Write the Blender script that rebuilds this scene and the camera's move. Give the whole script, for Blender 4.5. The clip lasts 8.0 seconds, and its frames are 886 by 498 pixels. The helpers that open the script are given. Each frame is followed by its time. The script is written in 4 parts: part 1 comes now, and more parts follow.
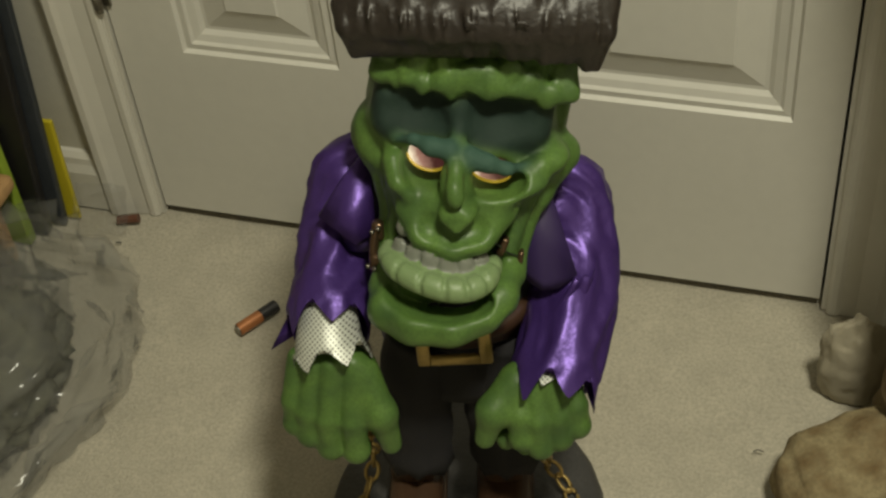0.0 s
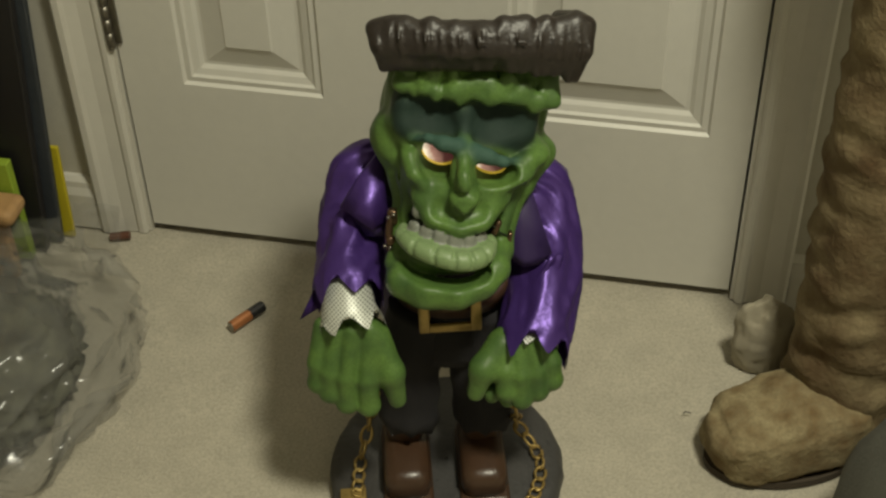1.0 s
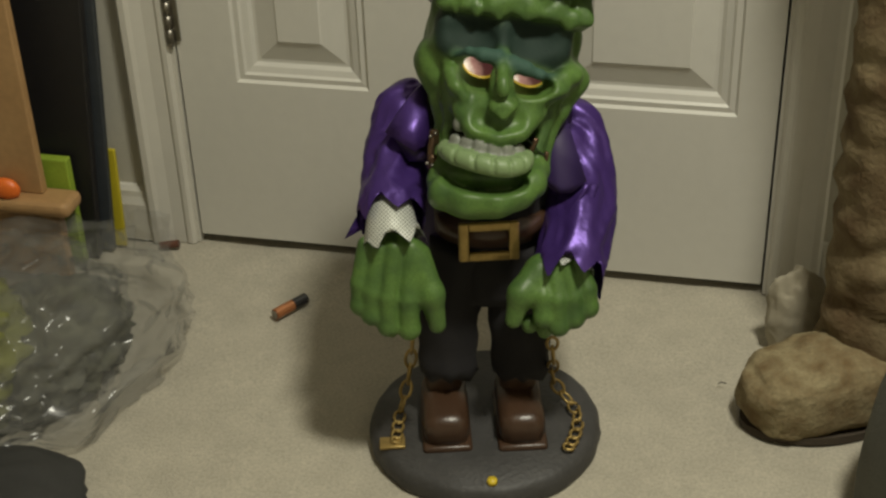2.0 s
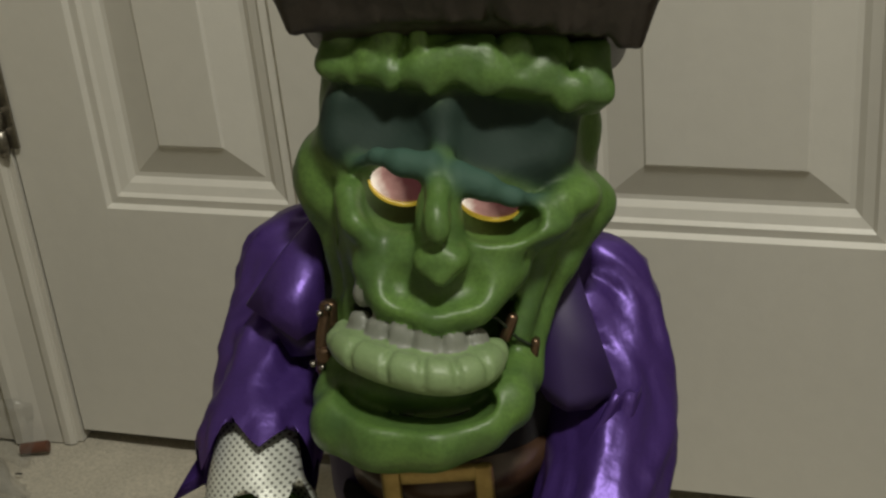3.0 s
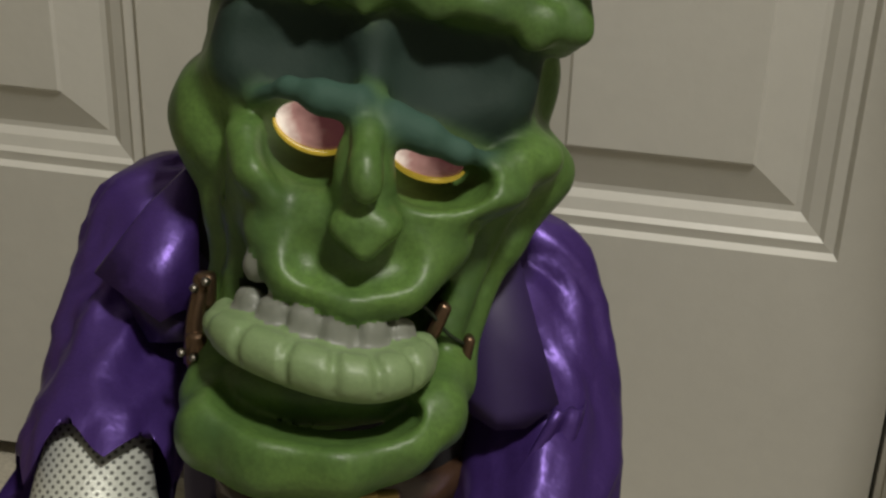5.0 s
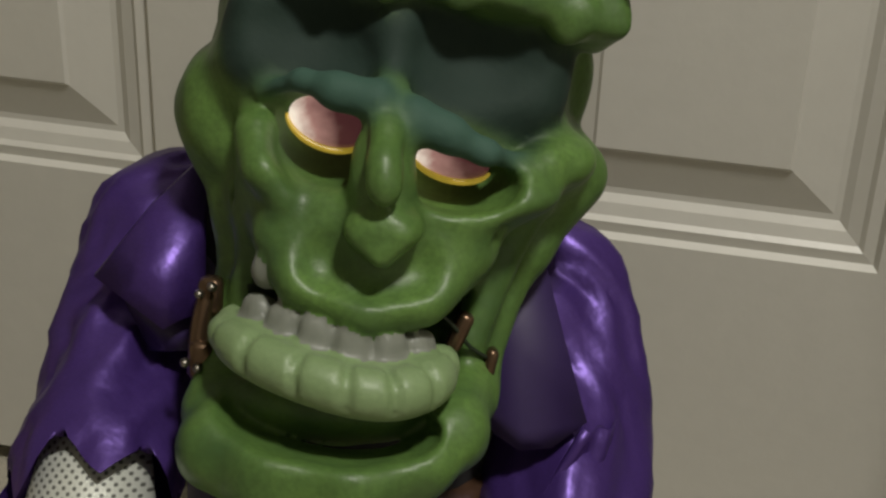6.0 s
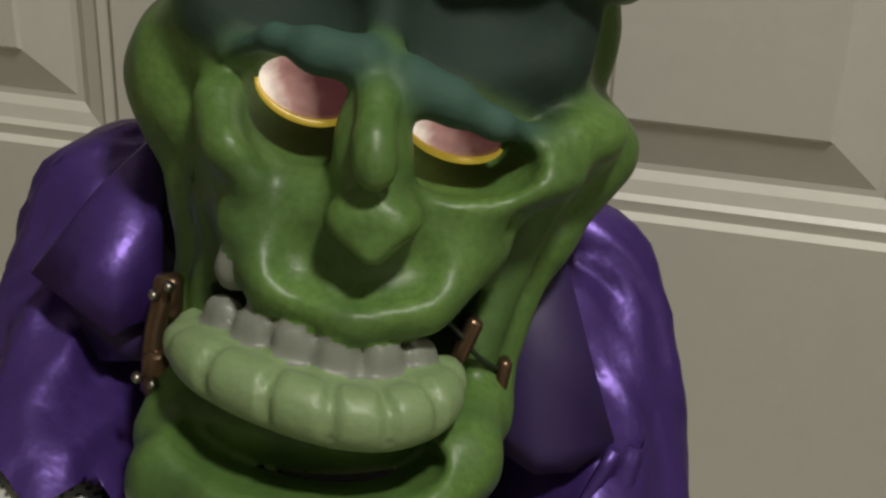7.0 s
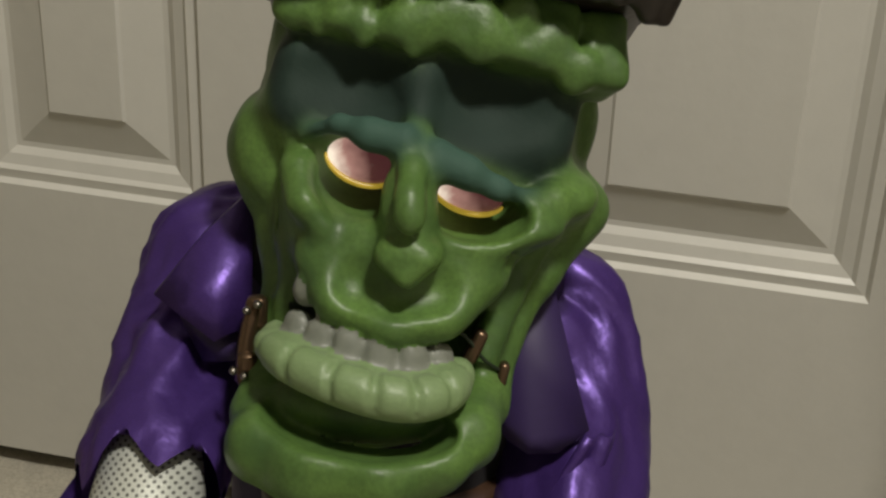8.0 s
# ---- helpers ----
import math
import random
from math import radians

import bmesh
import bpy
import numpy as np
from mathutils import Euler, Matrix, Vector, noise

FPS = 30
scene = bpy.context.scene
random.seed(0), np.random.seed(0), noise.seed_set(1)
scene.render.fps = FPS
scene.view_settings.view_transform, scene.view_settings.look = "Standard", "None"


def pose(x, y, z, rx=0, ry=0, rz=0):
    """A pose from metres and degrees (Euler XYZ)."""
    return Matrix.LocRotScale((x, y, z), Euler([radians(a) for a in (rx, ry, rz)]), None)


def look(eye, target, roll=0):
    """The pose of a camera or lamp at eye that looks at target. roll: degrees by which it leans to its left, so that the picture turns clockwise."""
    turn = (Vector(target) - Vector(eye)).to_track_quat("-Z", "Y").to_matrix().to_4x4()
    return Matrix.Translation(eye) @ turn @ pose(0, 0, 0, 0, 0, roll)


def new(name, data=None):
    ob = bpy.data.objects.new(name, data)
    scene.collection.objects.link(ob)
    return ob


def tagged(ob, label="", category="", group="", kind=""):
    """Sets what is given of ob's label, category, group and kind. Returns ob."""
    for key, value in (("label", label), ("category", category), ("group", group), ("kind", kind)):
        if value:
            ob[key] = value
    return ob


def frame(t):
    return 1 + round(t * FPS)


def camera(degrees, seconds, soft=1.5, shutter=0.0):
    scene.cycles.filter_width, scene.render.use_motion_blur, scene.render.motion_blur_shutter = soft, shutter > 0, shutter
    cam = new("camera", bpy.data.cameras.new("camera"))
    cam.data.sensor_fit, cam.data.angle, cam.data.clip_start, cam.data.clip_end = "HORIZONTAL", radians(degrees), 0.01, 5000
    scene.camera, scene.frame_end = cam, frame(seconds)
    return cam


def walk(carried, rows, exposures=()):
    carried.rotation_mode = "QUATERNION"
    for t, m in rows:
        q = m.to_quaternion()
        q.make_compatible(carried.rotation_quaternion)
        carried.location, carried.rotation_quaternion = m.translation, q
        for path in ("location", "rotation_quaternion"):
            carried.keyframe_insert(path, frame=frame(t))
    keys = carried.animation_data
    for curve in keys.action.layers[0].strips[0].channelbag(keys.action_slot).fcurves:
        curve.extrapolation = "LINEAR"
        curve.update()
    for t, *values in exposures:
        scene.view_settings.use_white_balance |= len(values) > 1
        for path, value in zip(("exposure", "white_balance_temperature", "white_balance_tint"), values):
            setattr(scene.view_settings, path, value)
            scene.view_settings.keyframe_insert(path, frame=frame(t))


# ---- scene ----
cam = camera(33.56, 8.0, soft=2.5)
PATH = [
    (0, (0.8240, -1.0925, 1.1751), (0.6735, -0.6960, 0.7506), -6.78),
    (0.5, (0.7988, -1.1191, 1.1977), (0.6747, -0.7149, 0.7720), -5.06),
    (1, (0.7508, -1.3575, 1.2972), (0.6582, -0.9248, 0.8920), -1.60),
    (1.2, (0.8164, -1.6076, 1.3580), (0.7135, -1.1499, 0.9839), -2.30),
    (1.7, (0.7970, -1.6200, 1.1750), (0.6850, -1.1380, 0.8380), -2.10),
    (2.3, (0.7706, -1.5068, 0.9789), (0.6493, -1.0008, 0.6801), -1.91),
    (2.5, (0.6671, -1.3524, 0.9173), (0.5782, -0.8349, 0.6271), 0.01),
    (3, (0.7705, -0.9666, 0.7764), (0.5986, -0.4666, 0.4926), -5.88),
    (3.5, (0.6764, -0.8342, 0.6889), (0.5459, -0.3285, 0.3935), -1.60),
    (4, (0.6762, -0.8357, 0.6819), (0.5718, -0.3183, 0.3966), 0.66),
    (5.5, (0.6785, -0.8465, 0.6829), (0.5830, -0.3259, 0.4004), 2.10),
    (6, (0.6691, -0.8089, 0.6650), (0.5674, -0.2893, 0.3828), 2.33),
    (6.5, (0.6539, -0.7677, 0.6458), (0.5602, -0.2501, 0.3571), 2.47),
    (7, (0.6482, -0.7246, 0.6266), (0.5521, -0.2099, 0.3336), 2.33),
    (7.5, (0.6479, -0.7225, 0.6284), (0.5551, -0.2039, 0.3414), 2.56),
    (8, (0.6896, -0.8760, 0.6977), (0.5723, -0.3534, 0.4273), 2.26),
]
walk(cam, [(t, look(eye, target, roll)) for t, eye, target, roll in PATH],
     [(0.0, -0.08, 6280, 2), (1.2, 0.02, 6280, 2), (2.5, 0.0, 5850, 8), (3.0, -0.20, 5800, 9), (3.5, -0.16, 5800, 12), (6.5, -0.17, 5720, 12), (8.0, -0.02, 5850, 12)])

# ---- light ----
world = bpy.data.worlds.new("world")
scene.world = world
world.use_nodes = True
world.node_tree.nodes["Background"].inputs[0].default_value = (1.0, 0.93, 0.82, 1)
world.node_tree.nodes["Background"].inputs[1].default_value = 0.006
lamp_data = bpy.data.lights.new("ceiling_light", "AREA")
lamp_data.shape, lamp_data.size, lamp_data.energy, lamp_data.color = "DISK", 0.28, 45.0, (1.0, 0.90, 0.71)
lamp = new("ceiling_light", lamp_data)
lamp.matrix_world = look((1.20, -0.95, 2.34), (1.20, -0.95, 0.0))


# ---- materials ----
def material(name, colour, rough=0.5, metal=0.0, grain=0.0, scale=200.0, bump=0.0, bump_scale=300.0, tint=None,
             blotch=0.0, blotch_scale=12.0, sheen=0.0, coat=0.0, spec=0.5):
    """A principled surface whose colour varies at two scales, with a fine relief."""
    m = bpy.data.materials.new(name)
    m.use_nodes = True
    n, l = m.node_tree.nodes, m.node_tree.links
    b = n["Principled BSDF"]
    b.inputs["Roughness"].default_value, b.inputs["Metallic"].default_value = rough, metal
    b.inputs["Sheen Weight"].default_value, b.inputs["Coat Weight"].default_value = sheen, coat
    b.inputs["Specular IOR Level"].default_value = spec
    geo = n.new("ShaderNodeTexCoord")
    fine, broad = n.new("ShaderNodeTexNoise"), n.new("ShaderNodeTexNoise")
    fine.inputs["Scale"].default_value, fine.inputs["Detail"].default_value = scale, 4
    broad.inputs["Scale"].default_value, broad.inputs["Detail"].default_value = blotch_scale, 5
    dark = [c * 0.55 for c in colour] if tint is None else tint
    first, second = n.new("ShaderNodeMix"), n.new("ShaderNodeMix")
    for mix in (first, second):
        mix.data_type = "RGBA"
    ramp_a, ramp_b = n.new("ShaderNodeMapRange"), n.new("ShaderNodeMapRange")
    for ramp, amount, src in ((ramp_a, blotch, broad), (ramp_b, grain, fine)):
        ramp.inputs["From Min"].default_value, ramp.inputs["From Max"].default_value = 0.35, 0.7
        ramp.inputs["To Max"].default_value = amount
        l.new(src.outputs["Fac"], ramp.inputs["Value"])
        l.new(geo.outputs["Object"], src.inputs["Vector"])
    first.inputs[6].default_value, first.inputs[7].default_value = (*colour, 1), (*dark, 1)
    second.inputs[7].default_value = (*[c * 0.45 for c in colour], 1)
    l.new(ramp_a.outputs[0], first.inputs[0])
    l.new(first.outputs[2], second.inputs[6])
    l.new(ramp_b.outputs[0], second.inputs[0])
    l.new(second.outputs[2], b.inputs["Base Color"])
    if bump:
        tex, bmp = n.new("ShaderNodeTexNoise"), n.new("ShaderNodeBump")
        tex.inputs["Scale"].default_value, tex.inputs["Detail"].default_value = bump_scale, 3
        bmp.inputs["Strength"].default_value, bmp.inputs["Distance"].default_value = bump, 0.002
        l.new(geo.outputs["Object"], tex.inputs["Vector"])
        l.new(tex.outputs["Fac"], bmp.inputs["Height"])
        l.new(bmp.outputs["Normal"], b.inputs["Normal"])
    return m


paint_white = material("door_paint", (0.64, 0.625, 0.57), 0.42, grain=0.05, scale=60, blotch=0.06, blotch_scale=6, bump=0.10, bump_scale=140)
trim_white = material("trim_paint", (0.62, 0.60, 0.54), 0.38, grain=0.06, scale=50, blotch=0.10, blotch_scale=9, bump=0.06, bump_scale=90)
wall_paint = material("wall_paint", (0.52, 0.50, 0.43), 0.8, grain=0.06, scale=120, blotch=0.08, blotch_scale=4, bump=0.25, bump_scale=260)
carpet_mat = material("carpet_pile", (0.52, 0.48, 0.385), 0.95, grain=0.45, scale=300, blotch=0.30, blotch_scale=22, bump=1.0, bump_scale=520, sheen=0.2, spec=0.1)
dark_gap = material("dark_gap", (0.02, 0.018, 0.015), 0.9)
ceiling_mat = material("ceiling_paint", (0.75, 0.73, 0.68), 0.9, grain=0.1, bump=0.3, bump_scale=80)
steel = material("brushed_nickel", (0.30, 0.28, 0.24), 0.38, metal=1.0, grain=0.3, scale=300, blotch=0.3)
skin = material("green_vinyl", (0.112, 0.205, 0.043), 0.44, grain=0.48, scale=420, blotch=1.0, blotch_scale=34, tint=(0.050, 0.100, 0.028), bump=0.20, bump_scale=170, spec=0.42)
lip = material("pale_green_vinyl", (0.205, 0.285, 0.135), 0.46, grain=0.15, scale=600, blotch=0.45, blotch_scale=45, tint=(0.15, 0.235, 0.085), bump=0.10, bump_scale=420)
tooth = material("grey_tooth_vinyl", (0.19, 0.20, 0.17), 0.45, grain=0.1, scale=400, blotch=0.4, blotch_scale=60, tint=(0.17, 0.185, 0.15))
gum = material("mouth_black", (0.01, 0.018, 0.01), 0.6)
hair = material("dark_hair_vinyl", (0.020, 0.015, 0.012), 0.42, grain=0.4, scale=260, blotch=0.4, blotch_scale=50, tint=(0.036, 0.029, 0.024), bump=0.3, bump_scale=180)
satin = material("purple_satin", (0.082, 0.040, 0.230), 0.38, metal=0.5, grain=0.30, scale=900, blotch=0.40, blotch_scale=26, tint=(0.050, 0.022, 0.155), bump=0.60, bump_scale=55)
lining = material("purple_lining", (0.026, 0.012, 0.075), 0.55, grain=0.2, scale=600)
silver = material("silver_mesh_cloth", (0.66, 0.68, 0.62), 0.36, metal=0.3, grain=0.15, scale=900, bump=0.2, bump_scale=900)
black_cloth = material("black_cloth", (0.010, 0.009, 0.011), 0.9, grain=0.3, scale=500, bump=0.3, bump_scale=600)
leather = material("brown_vinyl", (0.060, 0.032, 0.018), 0.33, grain=0.25, scale=300, blotch=0.4, blotch_scale=40, bump=0.15)
gold = material("antique_gold", (0.42, 0.30, 0.10), 0.38, metal=0.6, grain=0.3, scale=300, blotch=0.5, blotch_scale=60, tint=(0.16, 0.10, 0.03))
stone = material("grey_cast_stone", (0.055, 0.053, 0.052), 0.55, grain=0.4, scale=300, blotch=0.5, blotch_scale=40, bump=0.5, bump_scale=160)
bronze = material("bronze_staple", (0.14, 0.09, 0.055), 0.30, metal=0.85, grain=0.2)
stitch_mat = material("black_paint_line", (0.012, 0.02, 0.01), 0.5)
yellow_knob = material("yellow_plastic", (0.65, 0.48, 0.03), 0.4)
copper_mat = material("copper_wrap", (0.42, 0.17, 0.065), 0.35, metal=0.4, grain=0.15, blotch=0.2, blotch_scale=100)
black_wrap = material("black_wrap", (0.018, 0.018, 0.02), 0.35)



def sprayed(m, layers):
    """Lays airbrushed paints over a material's colour, each with its own mask on the mesh."""
    n, l = m.node_tree.nodes, m.node_tree.links
    base = n["Principled BSDF"].inputs["Base Color"]
    for mask, colour, tint in layers:
        at, mix, cloud, tone = n.new("ShaderNodeAttribute"), n.new("ShaderNodeMix"), n.new("ShaderNodeTexNoise"), n.new("ShaderNodeMix")
        at.attribute_name = mask
        mix.data_type = tone.data_type = "RGBA"
        cloud.inputs["Scale"].default_value, cloud.inputs["Detail"].default_value = 40, 4
        tone.inputs[6].default_value, tone.inputs[7].default_value = (*colour, 1), (*tint, 1)
        old = base.links[0].from_socket
        l.new(n.new("ShaderNodeTexCoord").outputs["Object"], cloud.inputs["Vector"])
        l.new(cloud.outputs["Fac"], tone.inputs[0])
        l.new(at.outputs["Fac"], mix.inputs[0])
        l.new(old, mix.inputs[6])
        l.new(tone.outputs[2], mix.inputs[7])
        l.new(mix.outputs[2], base)
        rough, dull = n["Principled BSDF"].inputs["Roughness"], n.new("ShaderNodeMix")
        dull.inputs[3].default_value = 0.78
        if rough.links:
            l.new(rough.links[0].from_socket, dull.inputs[2])
        else:
            dull.inputs[2].default_value = rough.default_value
        l.new(at.outputs["Fac"], dull.inputs[0])
        l.new(dull.outputs[0], rough)


# teal paint; the forehead's is darkened for the fringe's shade, the lids' left paler
sprayed(skin, [("shaded_teal", (0.015, 0.034, 0.025), (0.007, 0.019, 0.013)), ("lid_paint", (0.046, 0.100, 0.074), (0.028, 0.068, 0.049))])


def perforated(m, pitch):
    """A slanting lattice of small holes in a mesh cloth."""
    n, l = m.node_tree.nodes, m.node_tree.links
    base = n["Principled BSDF"].inputs["Base Color"]
    at, ramp, mix = n.new("ShaderNodeTexCoord"), n.new("ShaderNodeMapRange"), n.new("ShaderNodeMix")
    rows = []
    for way in ((0.62, 0.54, 0.58), (0.76, -0.25, -0.58)):
        dot, wave, times = n.new("ShaderNodeVectorMath"), n.new("ShaderNodeMath"), n.new("ShaderNodeMath")
        dot.operation, wave.operation, times.operation = "DOT_PRODUCT", "SINE", "MULTIPLY"
        dot.inputs[1].default_value, times.inputs[1].default_value = way, 2 * math.pi / pitch
        l.new(at.outputs["Object"], dot.inputs[0])
        l.new(dot.outputs["Value"], times.inputs[0])
        l.new(times.outputs[0], wave.inputs[0])
        rows.append(wave)
    both = n.new("ShaderNodeMath")
    both.operation = "ADD"
    l.new(rows[0].outputs[0], both.inputs[0])
    l.new(rows[1].outputs[0], both.inputs[1])
    ramp.inputs["From Min"].default_value, ramp.inputs["From Max"].default_value = 0.55, 1.15
    ramp.inputs["To Max"].default_value = 0.85
    mix.data_type = "RGBA"
    mix.inputs[7].default_value = (0.07, 0.07, 0.06, 1)
    l.new(both.outputs[0], ramp.inputs["Value"])
    l.new(base.links[0].from_socket, mix.inputs[6])
    l.new(ramp.outputs[0], mix.inputs[0])
    l.new(mix.outputs[2], base)


perforated(silver, 0.0030)

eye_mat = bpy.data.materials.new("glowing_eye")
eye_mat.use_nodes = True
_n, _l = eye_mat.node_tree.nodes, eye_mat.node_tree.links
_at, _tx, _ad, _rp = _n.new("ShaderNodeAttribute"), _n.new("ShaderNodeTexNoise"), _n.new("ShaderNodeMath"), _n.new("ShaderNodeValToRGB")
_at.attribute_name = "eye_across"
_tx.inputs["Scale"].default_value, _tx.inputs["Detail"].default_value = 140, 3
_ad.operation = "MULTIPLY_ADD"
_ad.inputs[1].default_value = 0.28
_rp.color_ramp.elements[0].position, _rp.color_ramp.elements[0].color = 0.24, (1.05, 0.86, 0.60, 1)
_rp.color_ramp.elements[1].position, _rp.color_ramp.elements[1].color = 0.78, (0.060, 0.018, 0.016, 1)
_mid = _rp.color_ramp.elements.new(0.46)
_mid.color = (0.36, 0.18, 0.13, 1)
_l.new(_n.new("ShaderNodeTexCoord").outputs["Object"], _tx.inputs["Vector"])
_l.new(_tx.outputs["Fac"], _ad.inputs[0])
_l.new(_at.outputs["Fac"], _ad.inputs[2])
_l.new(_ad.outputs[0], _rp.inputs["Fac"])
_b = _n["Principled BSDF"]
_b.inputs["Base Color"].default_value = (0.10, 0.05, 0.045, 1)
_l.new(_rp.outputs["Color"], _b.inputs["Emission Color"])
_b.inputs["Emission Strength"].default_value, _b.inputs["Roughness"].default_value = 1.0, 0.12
rim_mat = material("glowing_eye_rim", (0.42, 0.27, 0.03), 0.3, grain=0.5, scale=400, blotch=0.5, blotch_scale=120)
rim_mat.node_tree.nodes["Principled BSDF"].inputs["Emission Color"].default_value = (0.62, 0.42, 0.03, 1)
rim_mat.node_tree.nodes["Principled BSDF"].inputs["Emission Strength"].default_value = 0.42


# ---- mesh helpers ----
def part(name, bm, mat, parent=None, label="", smooth=False):
    """Links a bmesh as one mesh object, under a thing where one is given."""
    me = bpy.data.meshes.new(name)
    bmesh.ops.recalc_face_normals(bm, faces=bm.faces)
    bm.to_mesh(me)
    bm.free()
    for m in mat if isinstance(mat, (list, tuple)) else [mat]:
        me.materials.append(m)
    if smooth:
        me.polygons.foreach_set("use_smooth", [True] * len(me.polygons))
    ob = new(name, me)
    ob.parent = parent
    if label:
        ob["label"] = label
    return ob


def box(lo, hi, bevel=0.0, segments=2, bm=None):
    bm = bm or bmesh.new()
    r = bmesh.ops.create_cube(bm, size=1)
    for v in r["verts"]:
        v.co = [lo[i] + (v.co[i] + 0.5) * (hi[i] - lo[i]) for i in range(3)]
    if bevel:
        edges = {e for v in r["verts"] for e in v.link_edges}
        bmesh.ops.bevel(bm, geom=list(edges), offset=bevel, segments=segments, affect="EDGES", profile=0.5)
    return bm


def quad_strip(bm, ring_a, ring_b, closed=False):
    n = len(ring_a)
    for i in range(n if closed else n - 1):
        j = (i + 1) % n
        bm.faces.new((ring_a[i], ring_a[j], ring_b[j], ring_b[i]))


def extruded(profile, place_a, place_b):
    """A moulding: a 2D profile swept straight; place_a and place_b map (s, t) to the two ends."""
    bm = bmesh.new()
    a = [bm.verts.new(place_a(*p)) for p in profile]
    b = [bm.verts.new(place_b(*p)) for p in profile]
    quad_strip(bm, a, b, True)
    bm.faces.new(a)
    bm.faces.new(b[::-1])
    return bm


# ---- the setting ----
DOOR_L, DOOR_R, DOOR_TOP = 0.069, 0.823, 2.03
ROOM = (-1.3, 2.3, -3.1, 0.0, 2.42)


def carpet():
    bm = bmesh.new()
    bmesh.ops.create_grid(bm, x_segments=150, y_segments=150, size=0.5)
    for v in bm.verts:
        x, y = ROOM[0] + (v.co.x + 0.5) * (ROOM[1] - ROOM[0]), ROOM[2] + (v.co.y + 0.5) * (0.12 - ROOM[2])
        v.co = (x, y, -0.003 + 0.003 * noise.noise((x * 9, y * 9, 0)) + 0.002 * noise.noise((x * 40, y * 40, 3)))
    ob = part("floor", bm, carpet_mat, smooth=True)
    return tagged(ob, "worn beige cut-pile carpet floor", "floor", kind="structure")


def walls():
    made = []
    for name, lo, hi in (("wall_north_west", (ROOM[0], 0.004, -0.01), (DOOR_L - 0.02, 0.12, ROOM[4])),
                         ("wall_north_east", (DOOR_R + 0.02, 0.004, -0.01), (ROOM[1], 0.12, ROOM[4])),
                         ("wall_over_door", (DOOR_L - 0.02, 0.004, DOOR_TOP + 0.02), (DOOR_R + 0.02, 0.12, ROOM[4])),
                         ("wall_behind_door", (DOOR_L - 0.02, 0.121, -0.01), (DOOR_R + 0.02, 0.14, DOOR_TOP + 0.02)),
                         ("wall_west", (ROOM[0] - 0.1, ROOM[2], -0.01), (ROOM[0], 0.12, ROOM[4])),
                         ("wall_east", (ROOM[1], ROOM[2], -0.01), (ROOM[1] + 0.1, 0.12, ROOM[4])),
                         ("wall_south", (ROOM[0], ROOM[2] - 0.1, -0.01), (ROOM[1], ROOM[2], ROOM[4]))):
        made.append(tagged(part(name, box(lo, hi), wall_paint), "off-white painted plaster wall", "wall", kind="structure"))
    tagged(part("ceiling", box((ROOM[0], ROOM[2], ROOM[4]), (ROOM[1], 0.12, ROOM[4] + 0.1)), ceiling_mat), "white textured ceiling", "ceiling", kind="structure")
    return made


def door():
    """A six-panel moulded slab: one grid with sunk panels, the fields raised again."""
    root = tagged(new("door_1"), "off-white moulded six-panel interior door, closed", "door", kind="structure")
    pw = 0.175
    xs = [(DOOR_L + 0.076, DOOR_L + 0.076 + pw), (DOOR_R - 0.047 - 0.235, DOOR_R - 0.047)]
    zs = [(0.248, 0.80), (0.93, 1.50), (1.60, 1.90)]
    bm = bmesh.new()
    # steps of the moulding, from the rim inwards: (inset, depth)
    steps = [(0.0, 0.0), (0.003, 0.0045), (0.010, 0.0035), (0.013, 0.0065), (0.021, 0.0085), (0.026, 0.0120), (0.030, 0.0120), (0.058, 0.0035), (0.060, 0.0015)]
    xl = sorted({DOOR_L, DOOR_R, *[v for p in xs for v in p]})
    zl = sorted({0.013, DOOR_TOP, *[v for p in zs for v in p]})
    for i in range(len(xl) - 1):
        for k in range(len(zl) - 1):
            x0, x1, z0, z1 = xl[i], xl[i + 1], zl[k], zl[k + 1]
            if (x0, x1) in xs and (z0, z1) in zs:
                rings = [[bm.verts.new((x, d, z)) for x, z in ((x0 + s, z0 + s), (x1 - s, z0 + s), (x1 - s, z1 - s), (x0 + s, z1 - s))] for s, d in steps]
                for a, b in zip(rings, rings[1:]):
                    quad_strip(bm, a, b, True)
                bm.faces.new(rings[-1])
            else:
                bm.faces.new([bm.verts.new((x, 0.0, z)) for x, z in ((x0, z0), (x1, z0), (x1, z1), (x0, z1))])
    bmesh.ops.remove_doubles(bm, verts=bm.verts, dist=1e-5)
    # the slab's edges and back
    rim = [(DOOR_L, 0.013), (DOOR_R, 0.013), (DOOR_R, DOOR_TOP), (DOOR_L, DOOR_TOP)]
    f = [bm.verts.new((x, 0.0, z)) for x, z in rim]
    b = [bm.verts.new((x, 0.035, z)) for x, z in rim]
    quad_strip(bm, f, b, True)
    bm.faces.new(b)
    part("slab", bm, paint_white, root)
    return root


